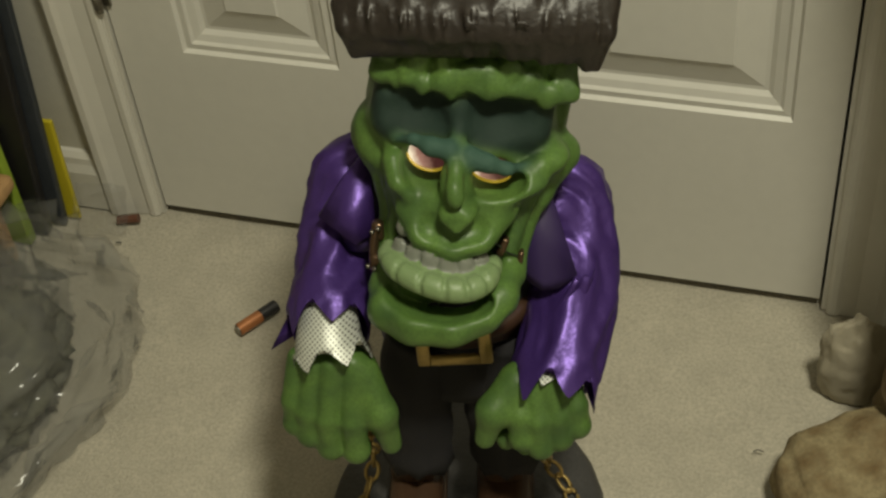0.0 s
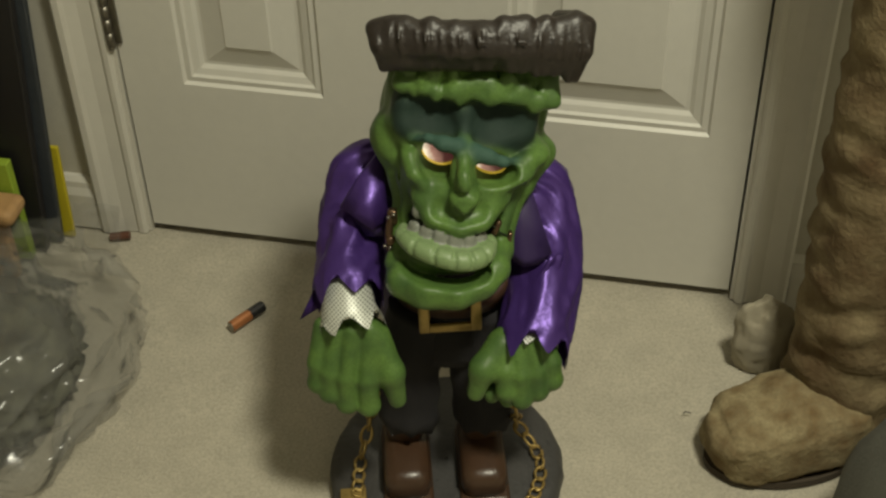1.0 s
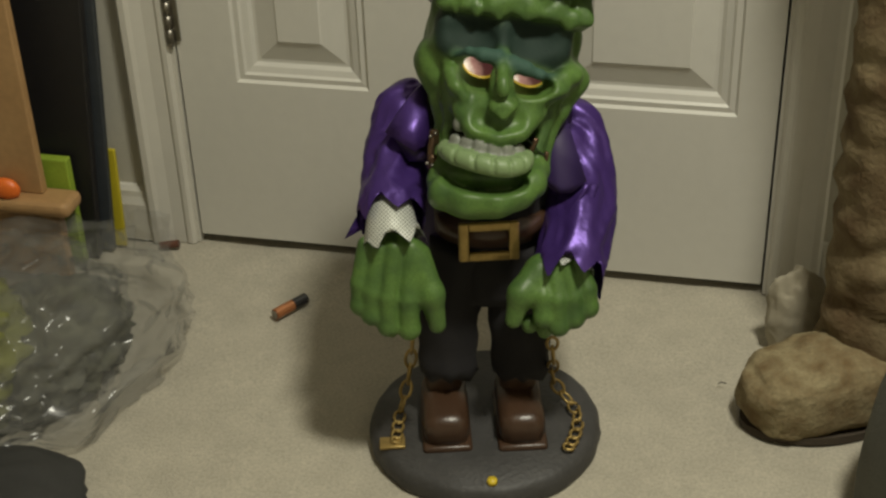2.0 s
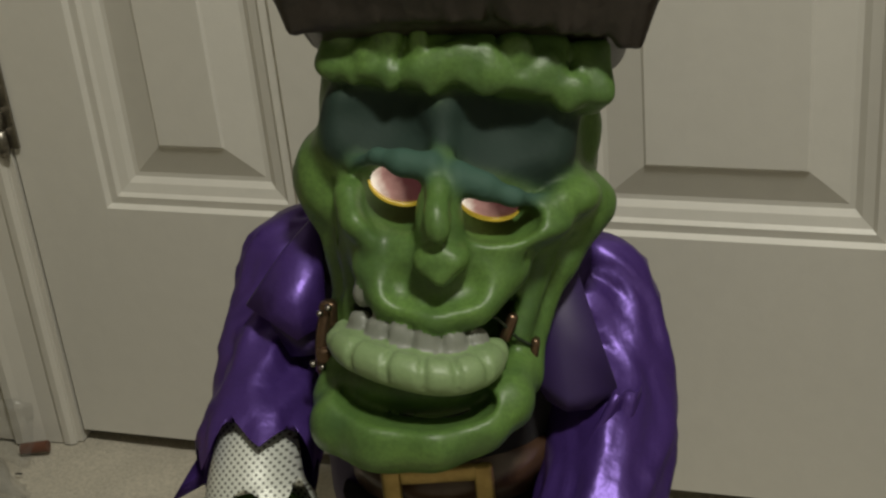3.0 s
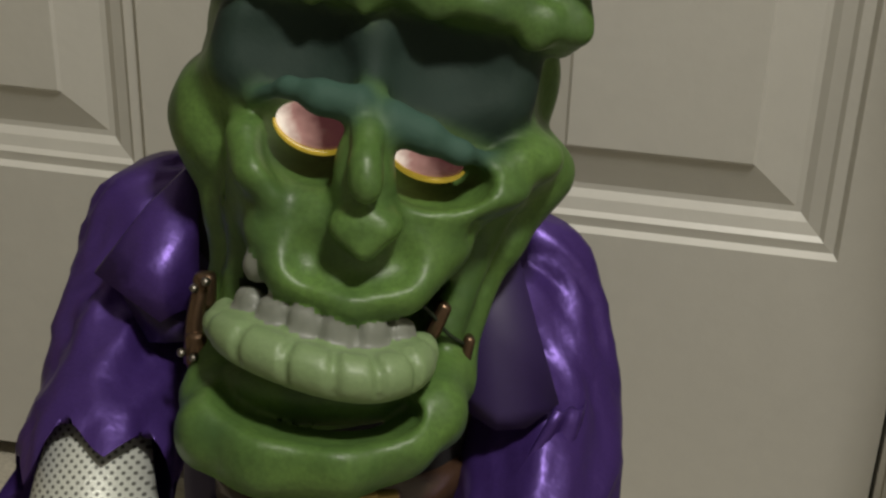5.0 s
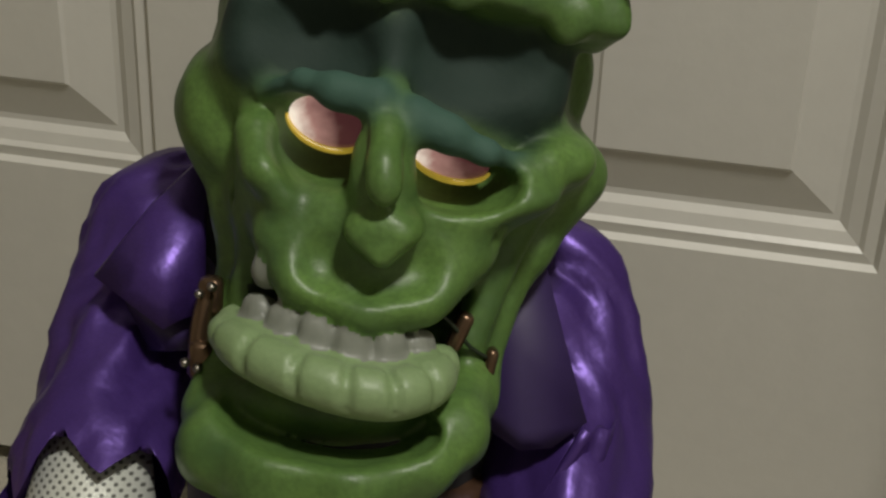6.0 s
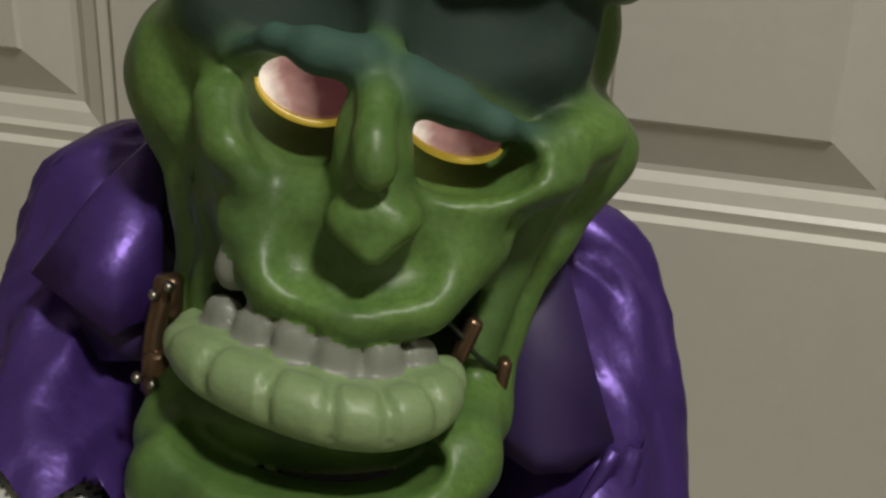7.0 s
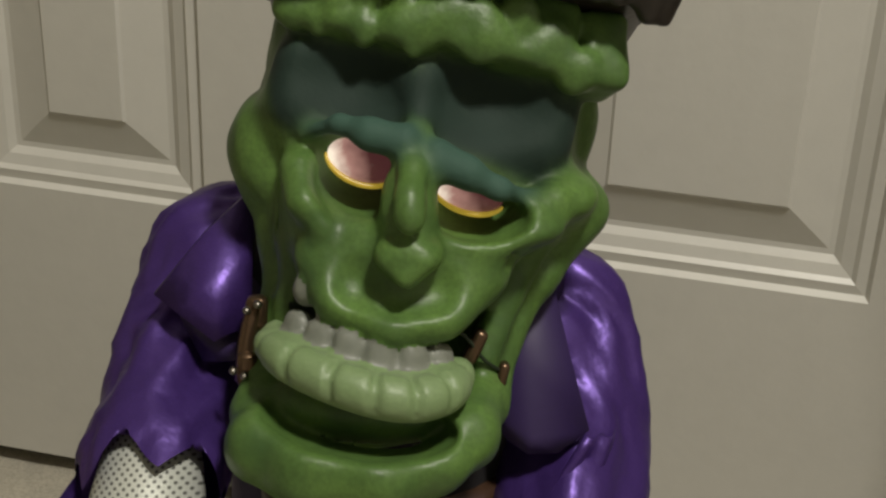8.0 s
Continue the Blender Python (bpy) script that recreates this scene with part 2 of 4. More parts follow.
def hinge(z):
    root = tagged(new("hinge"), "worn nickel butt hinge on the door's edge", "hinge")
    root.location = (DOOR_L - 0.004, -0.008, z)
    bm = bmesh.new()
    for i in range(5):
        r = bmesh.ops.create_cone(bm, cap_ends=True, segments=16, radius1=0.0052, radius2=0.0052, depth=0.0184)
        bmesh.ops.translate(bm, verts=r["verts"], vec=(0, 0, -0.0372 + i * 0.0186))
    for s in (-1, 1):
        r = bmesh.ops.create_uvsphere(bm, u_segments=12, v_segments=8, radius=0.0046)
        bmesh.ops.translate(bm, verts=r["verts"], vec=(0, 0, s * 0.049))
    part("knuckle", bm, steel, root, smooth=True)
    part("leaf", box((-0.010, 0.004, -0.046), (0.012, 0.0068, 0.046), 0.0006), steel, root)
    return root


CASING = [(0, 0), (0, 0.010), (0.004, 0.013), (0.010, 0.013), (0.014, 0.0105), (0.030, 0.012), (0.044, 0.017), (0.050, 0.020), (0.058, 0.020), (0.062, 0.016), (0.062, 0)]


def casings():
    for name, x, s in (("casing_west", DOOR_L - 0.008, -1), ("casing_east", DOOR_R + 0.008, 1)):
        bm = extruded(CASING, lambda u, v: (x + s * u, 0.004 - v, 0.0), lambda u, v: (x + s * u, 0.004 - v, DOOR_TOP + 0.075))
        tagged(part(name, bm, trim_white), "off-white moulded door casing, scuffed at the foot", "door casing", kind="structure")
    for name, lo, hi in (("jamb_west", (DOOR_L - 0.021, -0.002, 0), (DOOR_L - 0.003, 0.12, DOOR_TOP + 0.003)), ("jamb_east", (DOOR_R + 0.003, -0.002, 0), (DOOR_R + 0.021, 0.12, DOOR_TOP + 0.003))):
        tagged(part(name, box(lo, hi), trim_white), "off-white painted door jamb", "door jamb", kind="structure")
    # a near-black block stands in for the shade in the gap under the slab
    tagged(part("threshold_shade", box((DOOR_L, 0.036, -0.004), (DOOR_R, 0.12, 0.012)), dark_gap), "dark gap under the door", "door gap", kind="structure")
    base = [(0, 0), (0.014, 0), (0.014, 0.055), (0.010, 0.066), (0.009, 0.074), (0.004, 0.080), (0, 0.082)]
    for name, x0, x1 in (("baseboard_west", ROOM[0], DOOR_L - 0.071), ("baseboard_east", DOOR_R + 0.071, ROOM[1])):
        bm = extruded(base, lambda u, v: (x0, 0.004 - u, v), lambda u, v: (x1, 0.004 - u, v))
        tagged(part(name, bm, trim_white), "off-white painted baseboard", "baseboard", kind="structure")


carpet()
walls()
door()
hinge(0.348)
casings()


# ---- the figure: clay-like solids blended into one skin ----
class Clay:
    """A field of distances on a grid (millimetres); solids are blended in, cut out or laid on, each with its paint."""

    def __init__(self, lo, hi, step):
        self.lo, self.step = np.array(lo, float), step
        self.n = [int((h - l) / step) + 1 for l, h in zip(lo, hi)]
        self.axes = [l + step * np.arange(n) for l, n in zip(lo, self.n)]
        self.d = np.full(self.n, 60.0)
        self.paint = np.zeros(self.n, np.int8)

    def window(self, lo, hi, pad):
        s = []
        for i in range(3):
            a = int(max(0, (lo[i] - pad - self.lo[i]) // self.step))
            b = int(min(self.n[i], (hi[i] + pad - self.lo[i]) // self.step + 2))
            s.append(slice(a, max(a, b)))
        g = np.meshgrid(*[ax[k] for ax, k in zip(self.axes, s)], indexing="ij")
        return tuple(s), np.stack(g, -1)

    def blend(self, s, new_d, k, paint, cut=False):
        old = self.d[s]
        if cut:
            h = np.clip(0.5 - 0.5 * (old + new_d) / k, 0, 1)
            self.paint[s] = np.where(-new_d > old - 0.3 * k, paint if paint >= 0 else self.paint[s], self.paint[s])
            self.d[s] = old * (1 - h) - new_d * h + k * h * (1 - h)
        else:
            h = np.clip(0.5 + 0.5 * (old - new_d) / k, 0, 1)
            self.paint[s] = np.where(new_d < old, paint, self.paint[s])
            self.d[s] = old * (1 - h) + new_d * h - k * h * (1 - h)

    def ellipsoid(self, c, r, k=8.0, paint=0, turn=(0, 0, 0), cut=False):
        c, r, R = np.array(c, float), np.array(r, float), max(r)
        s, p = self.window(c - R, c + R, k + 8)
        m = np.array(Euler([radians(t) for t in turn]).to_matrix())
        q = (p - c) @ m
        k0, k1 = np.linalg.norm(q / r, axis=-1), np.linalg.norm(q / r**2, axis=-1)
        self.blend(s, k0 * (k0 - 1) / np.maximum(k1, 1e-6), k, paint, cut)

    def capsule(self, a, b, ra, rb=None, k=8.0, paint=0, cut=False):
        a, b, rb = np.array(a, float), np.array(b, float), ra if rb is None else rb
        R = max(ra, rb)
        s, p = self.window(np.minimum(a, b) - R, np.maximum(a, b) + R, k + 8)
        ab = b - a
        t = np.clip(((p - a) @ ab) / (ab @ ab), 0, 1)
        self.blend(s, np.linalg.norm(p - a - t[..., None] * ab, axis=-1) - (ra + (rb - ra) * t), k, paint, cut)

    def chain(self, pts, radii, k=8.0, paint=0, cut=False):
        for i in range(len(pts) - 1):
            self.capsule(pts[i], pts[i + 1], radii[i], radii[i + 1], k, paint, cut)

    def slab(self, c, half, rnd, k=8.0, paint=0, turn=(0, 0, 0), cut=False):
        c, half, R = np.array(c, float), np.array(half, float), float(np.linalg.norm(half))
        s, p = self.window(c - R, c + R, k + 6)
        m = np.array(Euler([radians(t) for t in turn]).to_matrix())
        q = np.abs((p - c) @ m) - (half - rnd)
        d = np.linalg.norm(np.maximum(q, 0), axis=-1) + np.minimum(q.max(-1), 0) - rnd
        self.blend(s, d, k, paint, cut)

    def spray(self, lo, hi, lean, paint):
        """Airbrushes the bare skin within a leaning rectangle."""
        g = np.meshgrid(*self.axes, indexing="ij")
        v = g[1] - lean * (g[0] - lo[0])
        on = (g[0] > lo[0]) & (g[0] < hi[0]) & (v > lo[1]) & (v < hi[1]) & (g[2] > -60) & (self.paint == 0)
        self.paint[on] = paint

    def skin(self):
        """Surface nets: vertices, quads and each quad's paint."""
        d = self.d
        neg = d < 0
        corners = [(i, j, k) for i in (0, 1) for j in (0, 1) for k in (0, 1)]
        sl = lambda o: tuple(slice(o[i], self.n[i] - 1 + o[i]) for i in range(3))
        count = sum(neg[sl(o)].astype(int) for o in corners)
        mixed = (count > 0) & (count < 8)
        total, weight = np.zeros((*mixed.shape, 3)), np.zeros(mixed.shape)
        for a in corners:
            for ax in range(3):
                if a[ax] == 0:
                    b = tuple(a[i] + (i == ax) for i in range(3))
                    da, db = d[sl(a)], d[sl(b)]
                    cross = (da < 0) != (db < 0)
                    t = np.where(cross, da / np.where(cross, da - db, 1), 0)
                    for i in range(3):
                        total[..., i] += np.where(cross, a[i] + (t if i == ax else 0), 0)
                    weight += cross
        cells = np.argwhere(mixed)
        ids = np.full(mixed.shape, -1)
        ids[mixed] = np.arange(len(cells))
        verts = self.lo + self.step * (cells + total[mixed] / weight[mixed][:, None])
        quads, paints = [], []
        for ax in range(3):
            u, v = [i for i in range(3) if i != ax]
            idx = [slice(1, self.n[i] - 1) for i in range(3)]
            idx[ax] = slice(0, self.n[ax] - 1)
            up = list(idx)
            up[ax] = slice(1, self.n[ax])
            at = np.argwhere(neg[tuple(idx)] != neg[tuple(up)]) + [0 if i == ax else 1 for i in range(3)]
            inside = neg[tuple(at.T)]
            ring = []
            for du, dv in ((0, 0), (1, 0), (1, 1), (0, 1)):
                c = at.copy()
                c[:, u] -= du
                c[:, v] -= dv
                ring.append(ids[tuple(c.T)])
            q = np.stack(ring, 1)
            flip = inside if ax != 1 else ~inside
            q[flip] = q[flip][:, ::-1]
            quads.append(q)
            nxt = at.copy()
            nxt[:, ax] += 1
            paints.append(np.where(inside, self.paint[tuple(at.T)], self.paint[tuple(nxt.T)]))
        return verts, np.concatenate(quads), np.concatenate(paints), cells

    def airbrushed(self, which, cells, passes=3):
        """How strongly a paint lies on each vertex, with a soft sprayed edge."""
        w = (self.paint == which).astype(np.float32)
        for _ in range(passes):
            for ax in range(3):
                w = (np.roll(w, 1, ax) + w + np.roll(w, -1, ax)) / 3
        return w[tuple(cells.T)]


FIG_TURN = radians(15)
FIG_O = Vector((0.545, -0.34, 0.0))
FIG_A = Vector((math.cos(FIG_TURN), math.sin(FIG_TURN), 0))
FIG_N = Vector((math.sin(FIG_TURN), -math.cos(FIG_TURN), 0))
TILT = radians(20)
SLOPE = 6.0
HEAD_O = Vector((0.547, -0.34, 0.403))
HEAD_V = Vector((0, 0, 1)) * math.cos(TILT) - FIG_N * math.sin(TILT)
HEAD_W = FIG_N * math.cos(TILT) + Vector((0, 0, 1)) * math.sin(TILT)


def swept_back(p):
    """The head slopes back from the mouth to the brow and broadens as it does."""
    eye = np.array([-5.0, 80.0, 540.0])
    u = np.clip((p[:, 1] + 5.0) / 80.0, 0, 1)
    back = SLOPE * u * u * (3 - 2 * u)
    return eye + (p - eye) * (1 + back / (eye[2] - p[:, 2]))[:, None]


class Figure:
    """Gathers all the pieces of the figure into one mesh."""

    def __init__(self, mats):
        self.v, self.f, self.m, self.mats = [], [], [], mats
        self.sprays = {"shaded_teal": {}, "lid_paint": {}, "eye_across": {}}

    def add(self, verts, faces, mat, basis="body"):
        """verts in millimetres: across, up, out; in the body's or the tilted head's axes."""
        o, up, out = (FIG_O, Vector((0, 0, 1)), FIG_N) if basis == "body" else (HEAD_O, HEAD_V, HEAD_W)
        m = np.array([FIG_A, up, out])
        p = np.asarray(verts, float)
        if basis == "head":
            p = swept_back(p)
        w = np.array(o) + (p / 1000.0) @ m
        at = len(self.v)
        self.v.extend(w.tolist())
        self.f.extend([[at + i for i in f] for f in faces])
        self.m.extend(mat if isinstance(mat, (list, np.ndarray)) else [self.mats.index(mat)] * len(faces))

    def add_clay(self, clay, basis, table):
        v, q, p, cells = clay.skin()
        at = len(self.v)
        self.add(v, q.tolist(), [self.mats.index(table[i]) for i in p], basis)
        for name, which in (("shaded_teal", 1), ("lid_paint", 8)):
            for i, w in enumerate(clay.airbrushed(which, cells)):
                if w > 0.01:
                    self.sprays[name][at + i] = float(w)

    def tube(self, pts, radii, mat, basis="body", sides=14, fold=None, end=None, flat=1.0, cap=True):
        """A tube along pts; fold(u, angle) swells it, end(angle) lengthens its last ring."""
        pts = [Vector(p) for p in pts]
        rings = []
        ref = Vector((0, 0, 1))
        for i, p in enumerate(pts):
            t = (pts[min(i + 1, len(pts) - 1)] - pts[max(i - 1, 0)]).normalized()
            x = ref.cross(t).normalized() if abs(ref.dot(t)) < 0.95 else Vector((1, 0, 0)).cross(t).normalized()
            y = t.cross(x)
            ring = []
            for s in range(sides):
                a = 2 * math.pi * s / sides
                r = radii[i] + (fold(i / (len(pts) - 1), a) if fold else 0)
                q = p + x * (math.cos(a) * r) + y * (math.sin(a) * r * flat)
                if end and i == len(pts) - 1:
                    q += t * end(a)
                ring.append(q)
            rings.append(ring)
        verts = [c for ring in rings for c in ring]
        faces = [(i * sides + s, i * sides + (s + 1) % sides, (i + 1) * sides + (s + 1) % sides, (i + 1) * sides + s) for i in range(len(rings) - 1) for s in range(sides)]
        if cap:
            faces += [tuple(range(sides))[::-1], tuple((len(rings) - 1) * sides + s for s in range(sides))]
        self.add([tuple(v) for v in verts], faces, mat, basis)

    def sheet(self, grid, mat, basis="body", thick=1.6):
        """A thin cloth panel through a grid of points, with a back."""
        rows, cols = len(grid), len(grid[0])
        top = [Vector(p) for row in grid for p in row]
        back = [p - Vector((0, 0, thick)) for p in top]
        n = rows * cols
        f = []
        for i in range(rows - 1):
            for j in range(cols - 1):
                a, b, c, d = i * cols + j, i * cols + j + 1, (i + 1) * cols + j + 1, (i + 1) * cols + j
                f += [(a, b, c, d), (n + d, n + c, n + b, n + a)]
        edge = [j for j in range(cols)] + [i * cols + cols - 1 for i in range(1, rows)] + [(rows - 1) * cols + j for j in range(cols - 2, -1, -1)] + [i * cols for i in range(rows - 2, 0, -1)]
        f += [(edge[i], n + edge[i], n + edge[(i + 1) % len(edge)], edge[(i + 1) % len(edge)]) for i in range(len(edge))]
        self.add([tuple(p) for p in top + back], f, mat, basis)

    def solid(self, lo, hi, mat, basis="body", bevel=2.0, turn=None):
        bm = box(lo, hi, bevel)
        if turn:
            c = (Vector(lo) + Vector(hi)) / 2
            bmesh.ops.rotate(bm, verts=bm.verts, cent=c, matrix=Euler([radians(t) for t in turn]).to_matrix())
        bm.verts.index_update()
        self.add([tuple(v.co) for v in bm.verts], [[v.index for v in f.verts] for f in bm.faces], mat, basis)
        bm.free()

    def build(self, name):
        me = bpy.data.meshes.new(name)
        me.from_pydata(self.v, [], self.f)
        for m in self.mats:
            me.materials.append(m)
        me.polygons.foreach_set("material_index", np.array(self.m, np.int32))
        me.polygons.foreach_set("use_smooth", [True] * len(me.polygons))
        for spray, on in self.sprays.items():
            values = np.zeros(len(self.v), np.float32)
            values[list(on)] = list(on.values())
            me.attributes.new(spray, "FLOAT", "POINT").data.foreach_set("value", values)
        me.update()
        bm = bmesh.new()
        bm.from_mesh(me)
        bmesh.ops.recalc_face_normals(bm, faces=bm.faces)
        bm.to_mesh(me)
        bm.free()
        return new(name, me)


def along(pts, steps):
    """Points on a smooth line through pts."""
    pts = [Vector(p) for p in pts]
    out = []
    for i in range(len(pts) - 1):
        p0, p1, p2, p3 = pts[max(i - 1, 0)], pts[i], pts[i + 1], pts[min(i + 2, len(pts) - 1)]
        for s in range(steps):
            t = s / steps
            out.append(0.5 * (2 * p1 + (p2 - p0) * t + (2 * p0 - 5 * p1 + 4 * p2 - p3) * t * t + (3 * p1 - p0 - 3 * p2 + p3) * t**3))
    return out + [pts[-1]]


def head_clay():
    """The big-jawed head. Paints: 0 skin, 1 teal darkened for shade, 2 pale lip, 3 tooth, 4 mouth, 5 hair, 6 eye, 7
    eye rim.
    """
    c = Clay((-118, -118, -165), (165, 205, 72), 2.0)
    # skull, temples and forehead
    c.ellipsoid((14, 60, -85), (80, 82, 66), 10)
    c.slab((22, 88, -58), (53, 40, 46), 22, 14, 1, (0, 0, -7))
    c.ellipsoid((66, 102, -72), (32, 30, 52), 12)
    c.ellipsoid((-22, 110, -78), (26, 28, 50), 12)
    c.ellipsoid((6, 22, -45), (60, 50, 52), 14)
    # long cheeks down to the jaw
    c.chain([(-58, 52, -58), (-49, 12, -58), (-49, -26, -46), (-57, -62, -22)], [16, 11, 10, 12], 10)
    c.chain([(-40, 14, -34), (-43, -18, -34), (-48, -50, -28)], [9, 8, 9], 6)
    c.chain([(84, 26, -58), (66, -4, -50), (50, -34, -42), (43, -62, -26)], [17, 10, 9, 11], 9)
    c.chain([(66, 16, -30), (52, -10, -30), (42, -38, -26)], [8, 7, 8], 6)
    # neck and throat behind the mouth
    c.ellipsoid((-8, -40, -62), (52, 50, 34), 10)
    # ears and side bumps
    c.ellipsoid((-58, 52, -52), (15, 25, 22), 12)
    c.ellipsoid((-38, 72, -36), (18, 18, 22), 12)
    c.ellipsoid((72, 30, -50), (17, 21, 20), 10)
    c.ellipsoid((83, 64, -70), (12, 22, 16), 5, 0, (0, 0, -16))
    c.ellipsoid((-46, 94, -62), (12, 26, 16), 8, 0)
    # chin roll
    c.chain([(-56, -66, -20), (-53, -74, 0), (-32, -78, 14), (-4, -80, 20), (20, -75, 12), (34, -68, 0), (42, -56, -22)], [13, 16, 17, 16, 15, 14, 11], 6)
    c.ellipsoid((-16, -84, 12), (34, 13, 17), 8)
    # mouth hollow
    c.ellipsoid((-8, -24, 0), (44, 17, 40), 5, 4, (0, 0, -9), True)
    c.ellipsoid((-13, -60.5, 14), (42, 12.5, 44), 5, 0, (0, 0, -6), True)
    # muzzle
    c.ellipsoid((5, 0, -12), (40, 23, 25), 12)
    c.chain([(-34, 6, -6), (-21, -10, 5), (2, -19, 12), (22, -15, 8), (42, 0, -6)], [4.5, 5, 5.5, 5, 4.5], 17)
    c.ellipsoid((-14, 1, 16), (11, 12, 11), 6, 0, (0, 0, 25), True)
    c.ellipsoid((19, -1, 17), (11, 11, 10), 6, 0, (0, 0, -25), True)
    c.ellipsoid((4, -5, 20), (16, 9, 9), 6, 0, (0, 0, 0), True)
    # upper teeth
    for p, r in (((-36, -6, -4), (6, 8, 6)), ((-24, -16, 2), (7, 6, 6)), ((-10, -22, 8), (7, 5, 6)), ((8, -23, 9), (8, 4, 6)), ((22, -20, 6), (6, 4, 5))):
        c.ellipsoid(p, r, 2, 3)
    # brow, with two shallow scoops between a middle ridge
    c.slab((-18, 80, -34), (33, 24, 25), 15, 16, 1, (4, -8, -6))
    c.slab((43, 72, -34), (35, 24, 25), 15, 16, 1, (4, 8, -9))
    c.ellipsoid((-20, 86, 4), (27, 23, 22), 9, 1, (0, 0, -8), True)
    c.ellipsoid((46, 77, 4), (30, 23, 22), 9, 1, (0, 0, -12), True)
    # cheek bones
    c.ellipsoid((-35, 29, -16), (10, 24, 16), 9, 0, (0, 0, 28))
    c.ellipsoid((46, 18, -10), (29, 10, 17), 12, 0, (0, 0, 12))
    c.ellipsoid((76, 34, -30), (16, 12, 18), 8)
    c.chain([(-40, 46, -9), (-36, 33, 0), (-30, 22, 2)], [4, 5.5, 3.5], 9)
    c.chain([(22, 18, 6), (36, 21, 4), (54, 24, -2), (70, 33, -14)], [4, 5.5, 6, 8], 6)
    # eye sockets
    c.ellipsoid((-13, 42, 8), (22, 17, 34), 7, -1, (0, 0, -14), True)
    c.ellipsoid((34, 31, 8), (26, 14, 34), 5, -1, (0, 0, -10), True)
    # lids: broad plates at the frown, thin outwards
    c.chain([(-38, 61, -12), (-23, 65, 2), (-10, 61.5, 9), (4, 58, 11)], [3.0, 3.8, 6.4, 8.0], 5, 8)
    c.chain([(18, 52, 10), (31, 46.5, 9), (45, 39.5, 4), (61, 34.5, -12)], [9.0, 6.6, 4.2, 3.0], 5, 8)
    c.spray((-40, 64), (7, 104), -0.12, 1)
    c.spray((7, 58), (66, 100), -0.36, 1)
    # nose: a hanging drop over a wide wedge
    c.ellipsoid((7, 31, 9), (12.5, 21, 14), 7)
    c.chain([(10, 60, 6), (8, 48, 18), (7, 37, 28)], [4.5, 5.5, 6.6], 3)
    c.ellipsoid((7, 33, 30), (6.8, 10.5, 8), 3)
    c.ellipsoid((7, 13, 17), (15, 8, 11), 5)
    c.slab((7, 10, 19), (9.5, 9.5, 8), 4, 4, 0, (-15, 0, 45))
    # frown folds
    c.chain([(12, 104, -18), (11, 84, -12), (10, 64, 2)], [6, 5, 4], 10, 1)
    # row of squarish plates under the fringe
    edges = (-48, -27, -6, 20, 40, 76, 97)
    for i in range(6):
        a, half = (edges[i] + edges[i + 1]) / 2, (edges[i + 1] - edges[i]) / 2 + 0.8
        t = (a + 48) / 145
        c.slab((a, 121 - 25 * t + 2 * math.sin(i * 2.1), -26 + 16 * math.sin(math.pi * t)), (half, 16 + 2 * math.sin(i * 1.7), 13 + math.sin(i * 2.9)), 5.5, 2.5, 0, (-20, 22 * (2 * t - 1), -9 + 3 * math.sin(i * 2.7)))
    lumps = random.Random(8)
    for i in range(26):
        t = lumps.random()
        a = -46 + 140 * t
        c.ellipsoid((a, 122 - 25 * t + lumps.uniform(-12, 10), -14 + 16 * math.sin(math.pi * t)), (lumps.uniform(5, 9), lumps.uniform(6, 11), lumps.uniform(4, 6)), 4)
    for i in range(14):
        t = lumps.random()
        a, v = -46 + 140 * t, 124 - 25 * t
        c.chain([(a, v + 12, 2 + 14 * math.sin(math.pi * t)), (a + lumps.uniform(-4, 4), v - lumps.uniform(4, 14), 1 + 14 * math.sin(math.pi * t))], [1.6, 0.9], 2.5, -1, True)
    # cracks and creases pressed into the cheeks
    for line in ([(52, 12, 0), (49, 5, -2), (52, -2, -4), (50, -8, -8)], [(33, -2, 4), (31, -10, 3), (33, -17, -2)], [(-36, 8, -2), (-31, 2, 2), (-33, -4, 2)]):
        c.chain(line, [0.9] * len(line), 1.6, -1, True)
    for line in ([(60, 22, -12), (50, 2, -22), (42, -20, -28)], [(-52, 30, -30), (-46, 4, -34), (-48, -24, -36)]):
        c.chain(line, [1.3] * len(line), 2.5, -1, True)
    # uneven hand-modelled surface
    rnd = random.Random(11)
    grid = np.meshgrid(*c.axes, indexing="ij")
    for k in range(9):
        f = Vector((rnd.uniform(-1, 1), rnd.uniform(-1, 1), rnd.uniform(-1, 1))).normalized() * rnd.uniform(0.14, 0.40)
        c.d += 0.11 * np.sin(grid[0] * f.x + grid[1] * f.y + grid[2] * f.z + rnd.uniform(0, 6))
    # lower lip in swollen segments, and its lower teeth
    lip_line = along([(-55, -30, -14), (-42, -35, 10), (-17, -42, 26), (6, -46.5, 28), (23, -45.5, 17), (31, -41, -8)], 6)
    lip_line = [tuple(p) for p in lip_line]
    fat = [3.5, 5, 6.2, 7, 7.6, 8, 8.3, 8.5, 8.7, 8.8, 8.8]
    fat = fat + [8.8] * (len(lip_line) - len(fat) - 5) + [8.6, 8, 7.4, 6.4, 5]
    c.chain(lip_line, fat, 2.5, 2)
    c.chain([(p[0] * 0.96, p[1] + 4, p[2] - 9) for p in lip_line[2:-2:4]], [5.5] * len(lip_line[2:-2:4]), 3, 2)
    c.ellipsoid((-10, -60, -22), (45, 17, 27), 4, 0, (0, 0, -4))
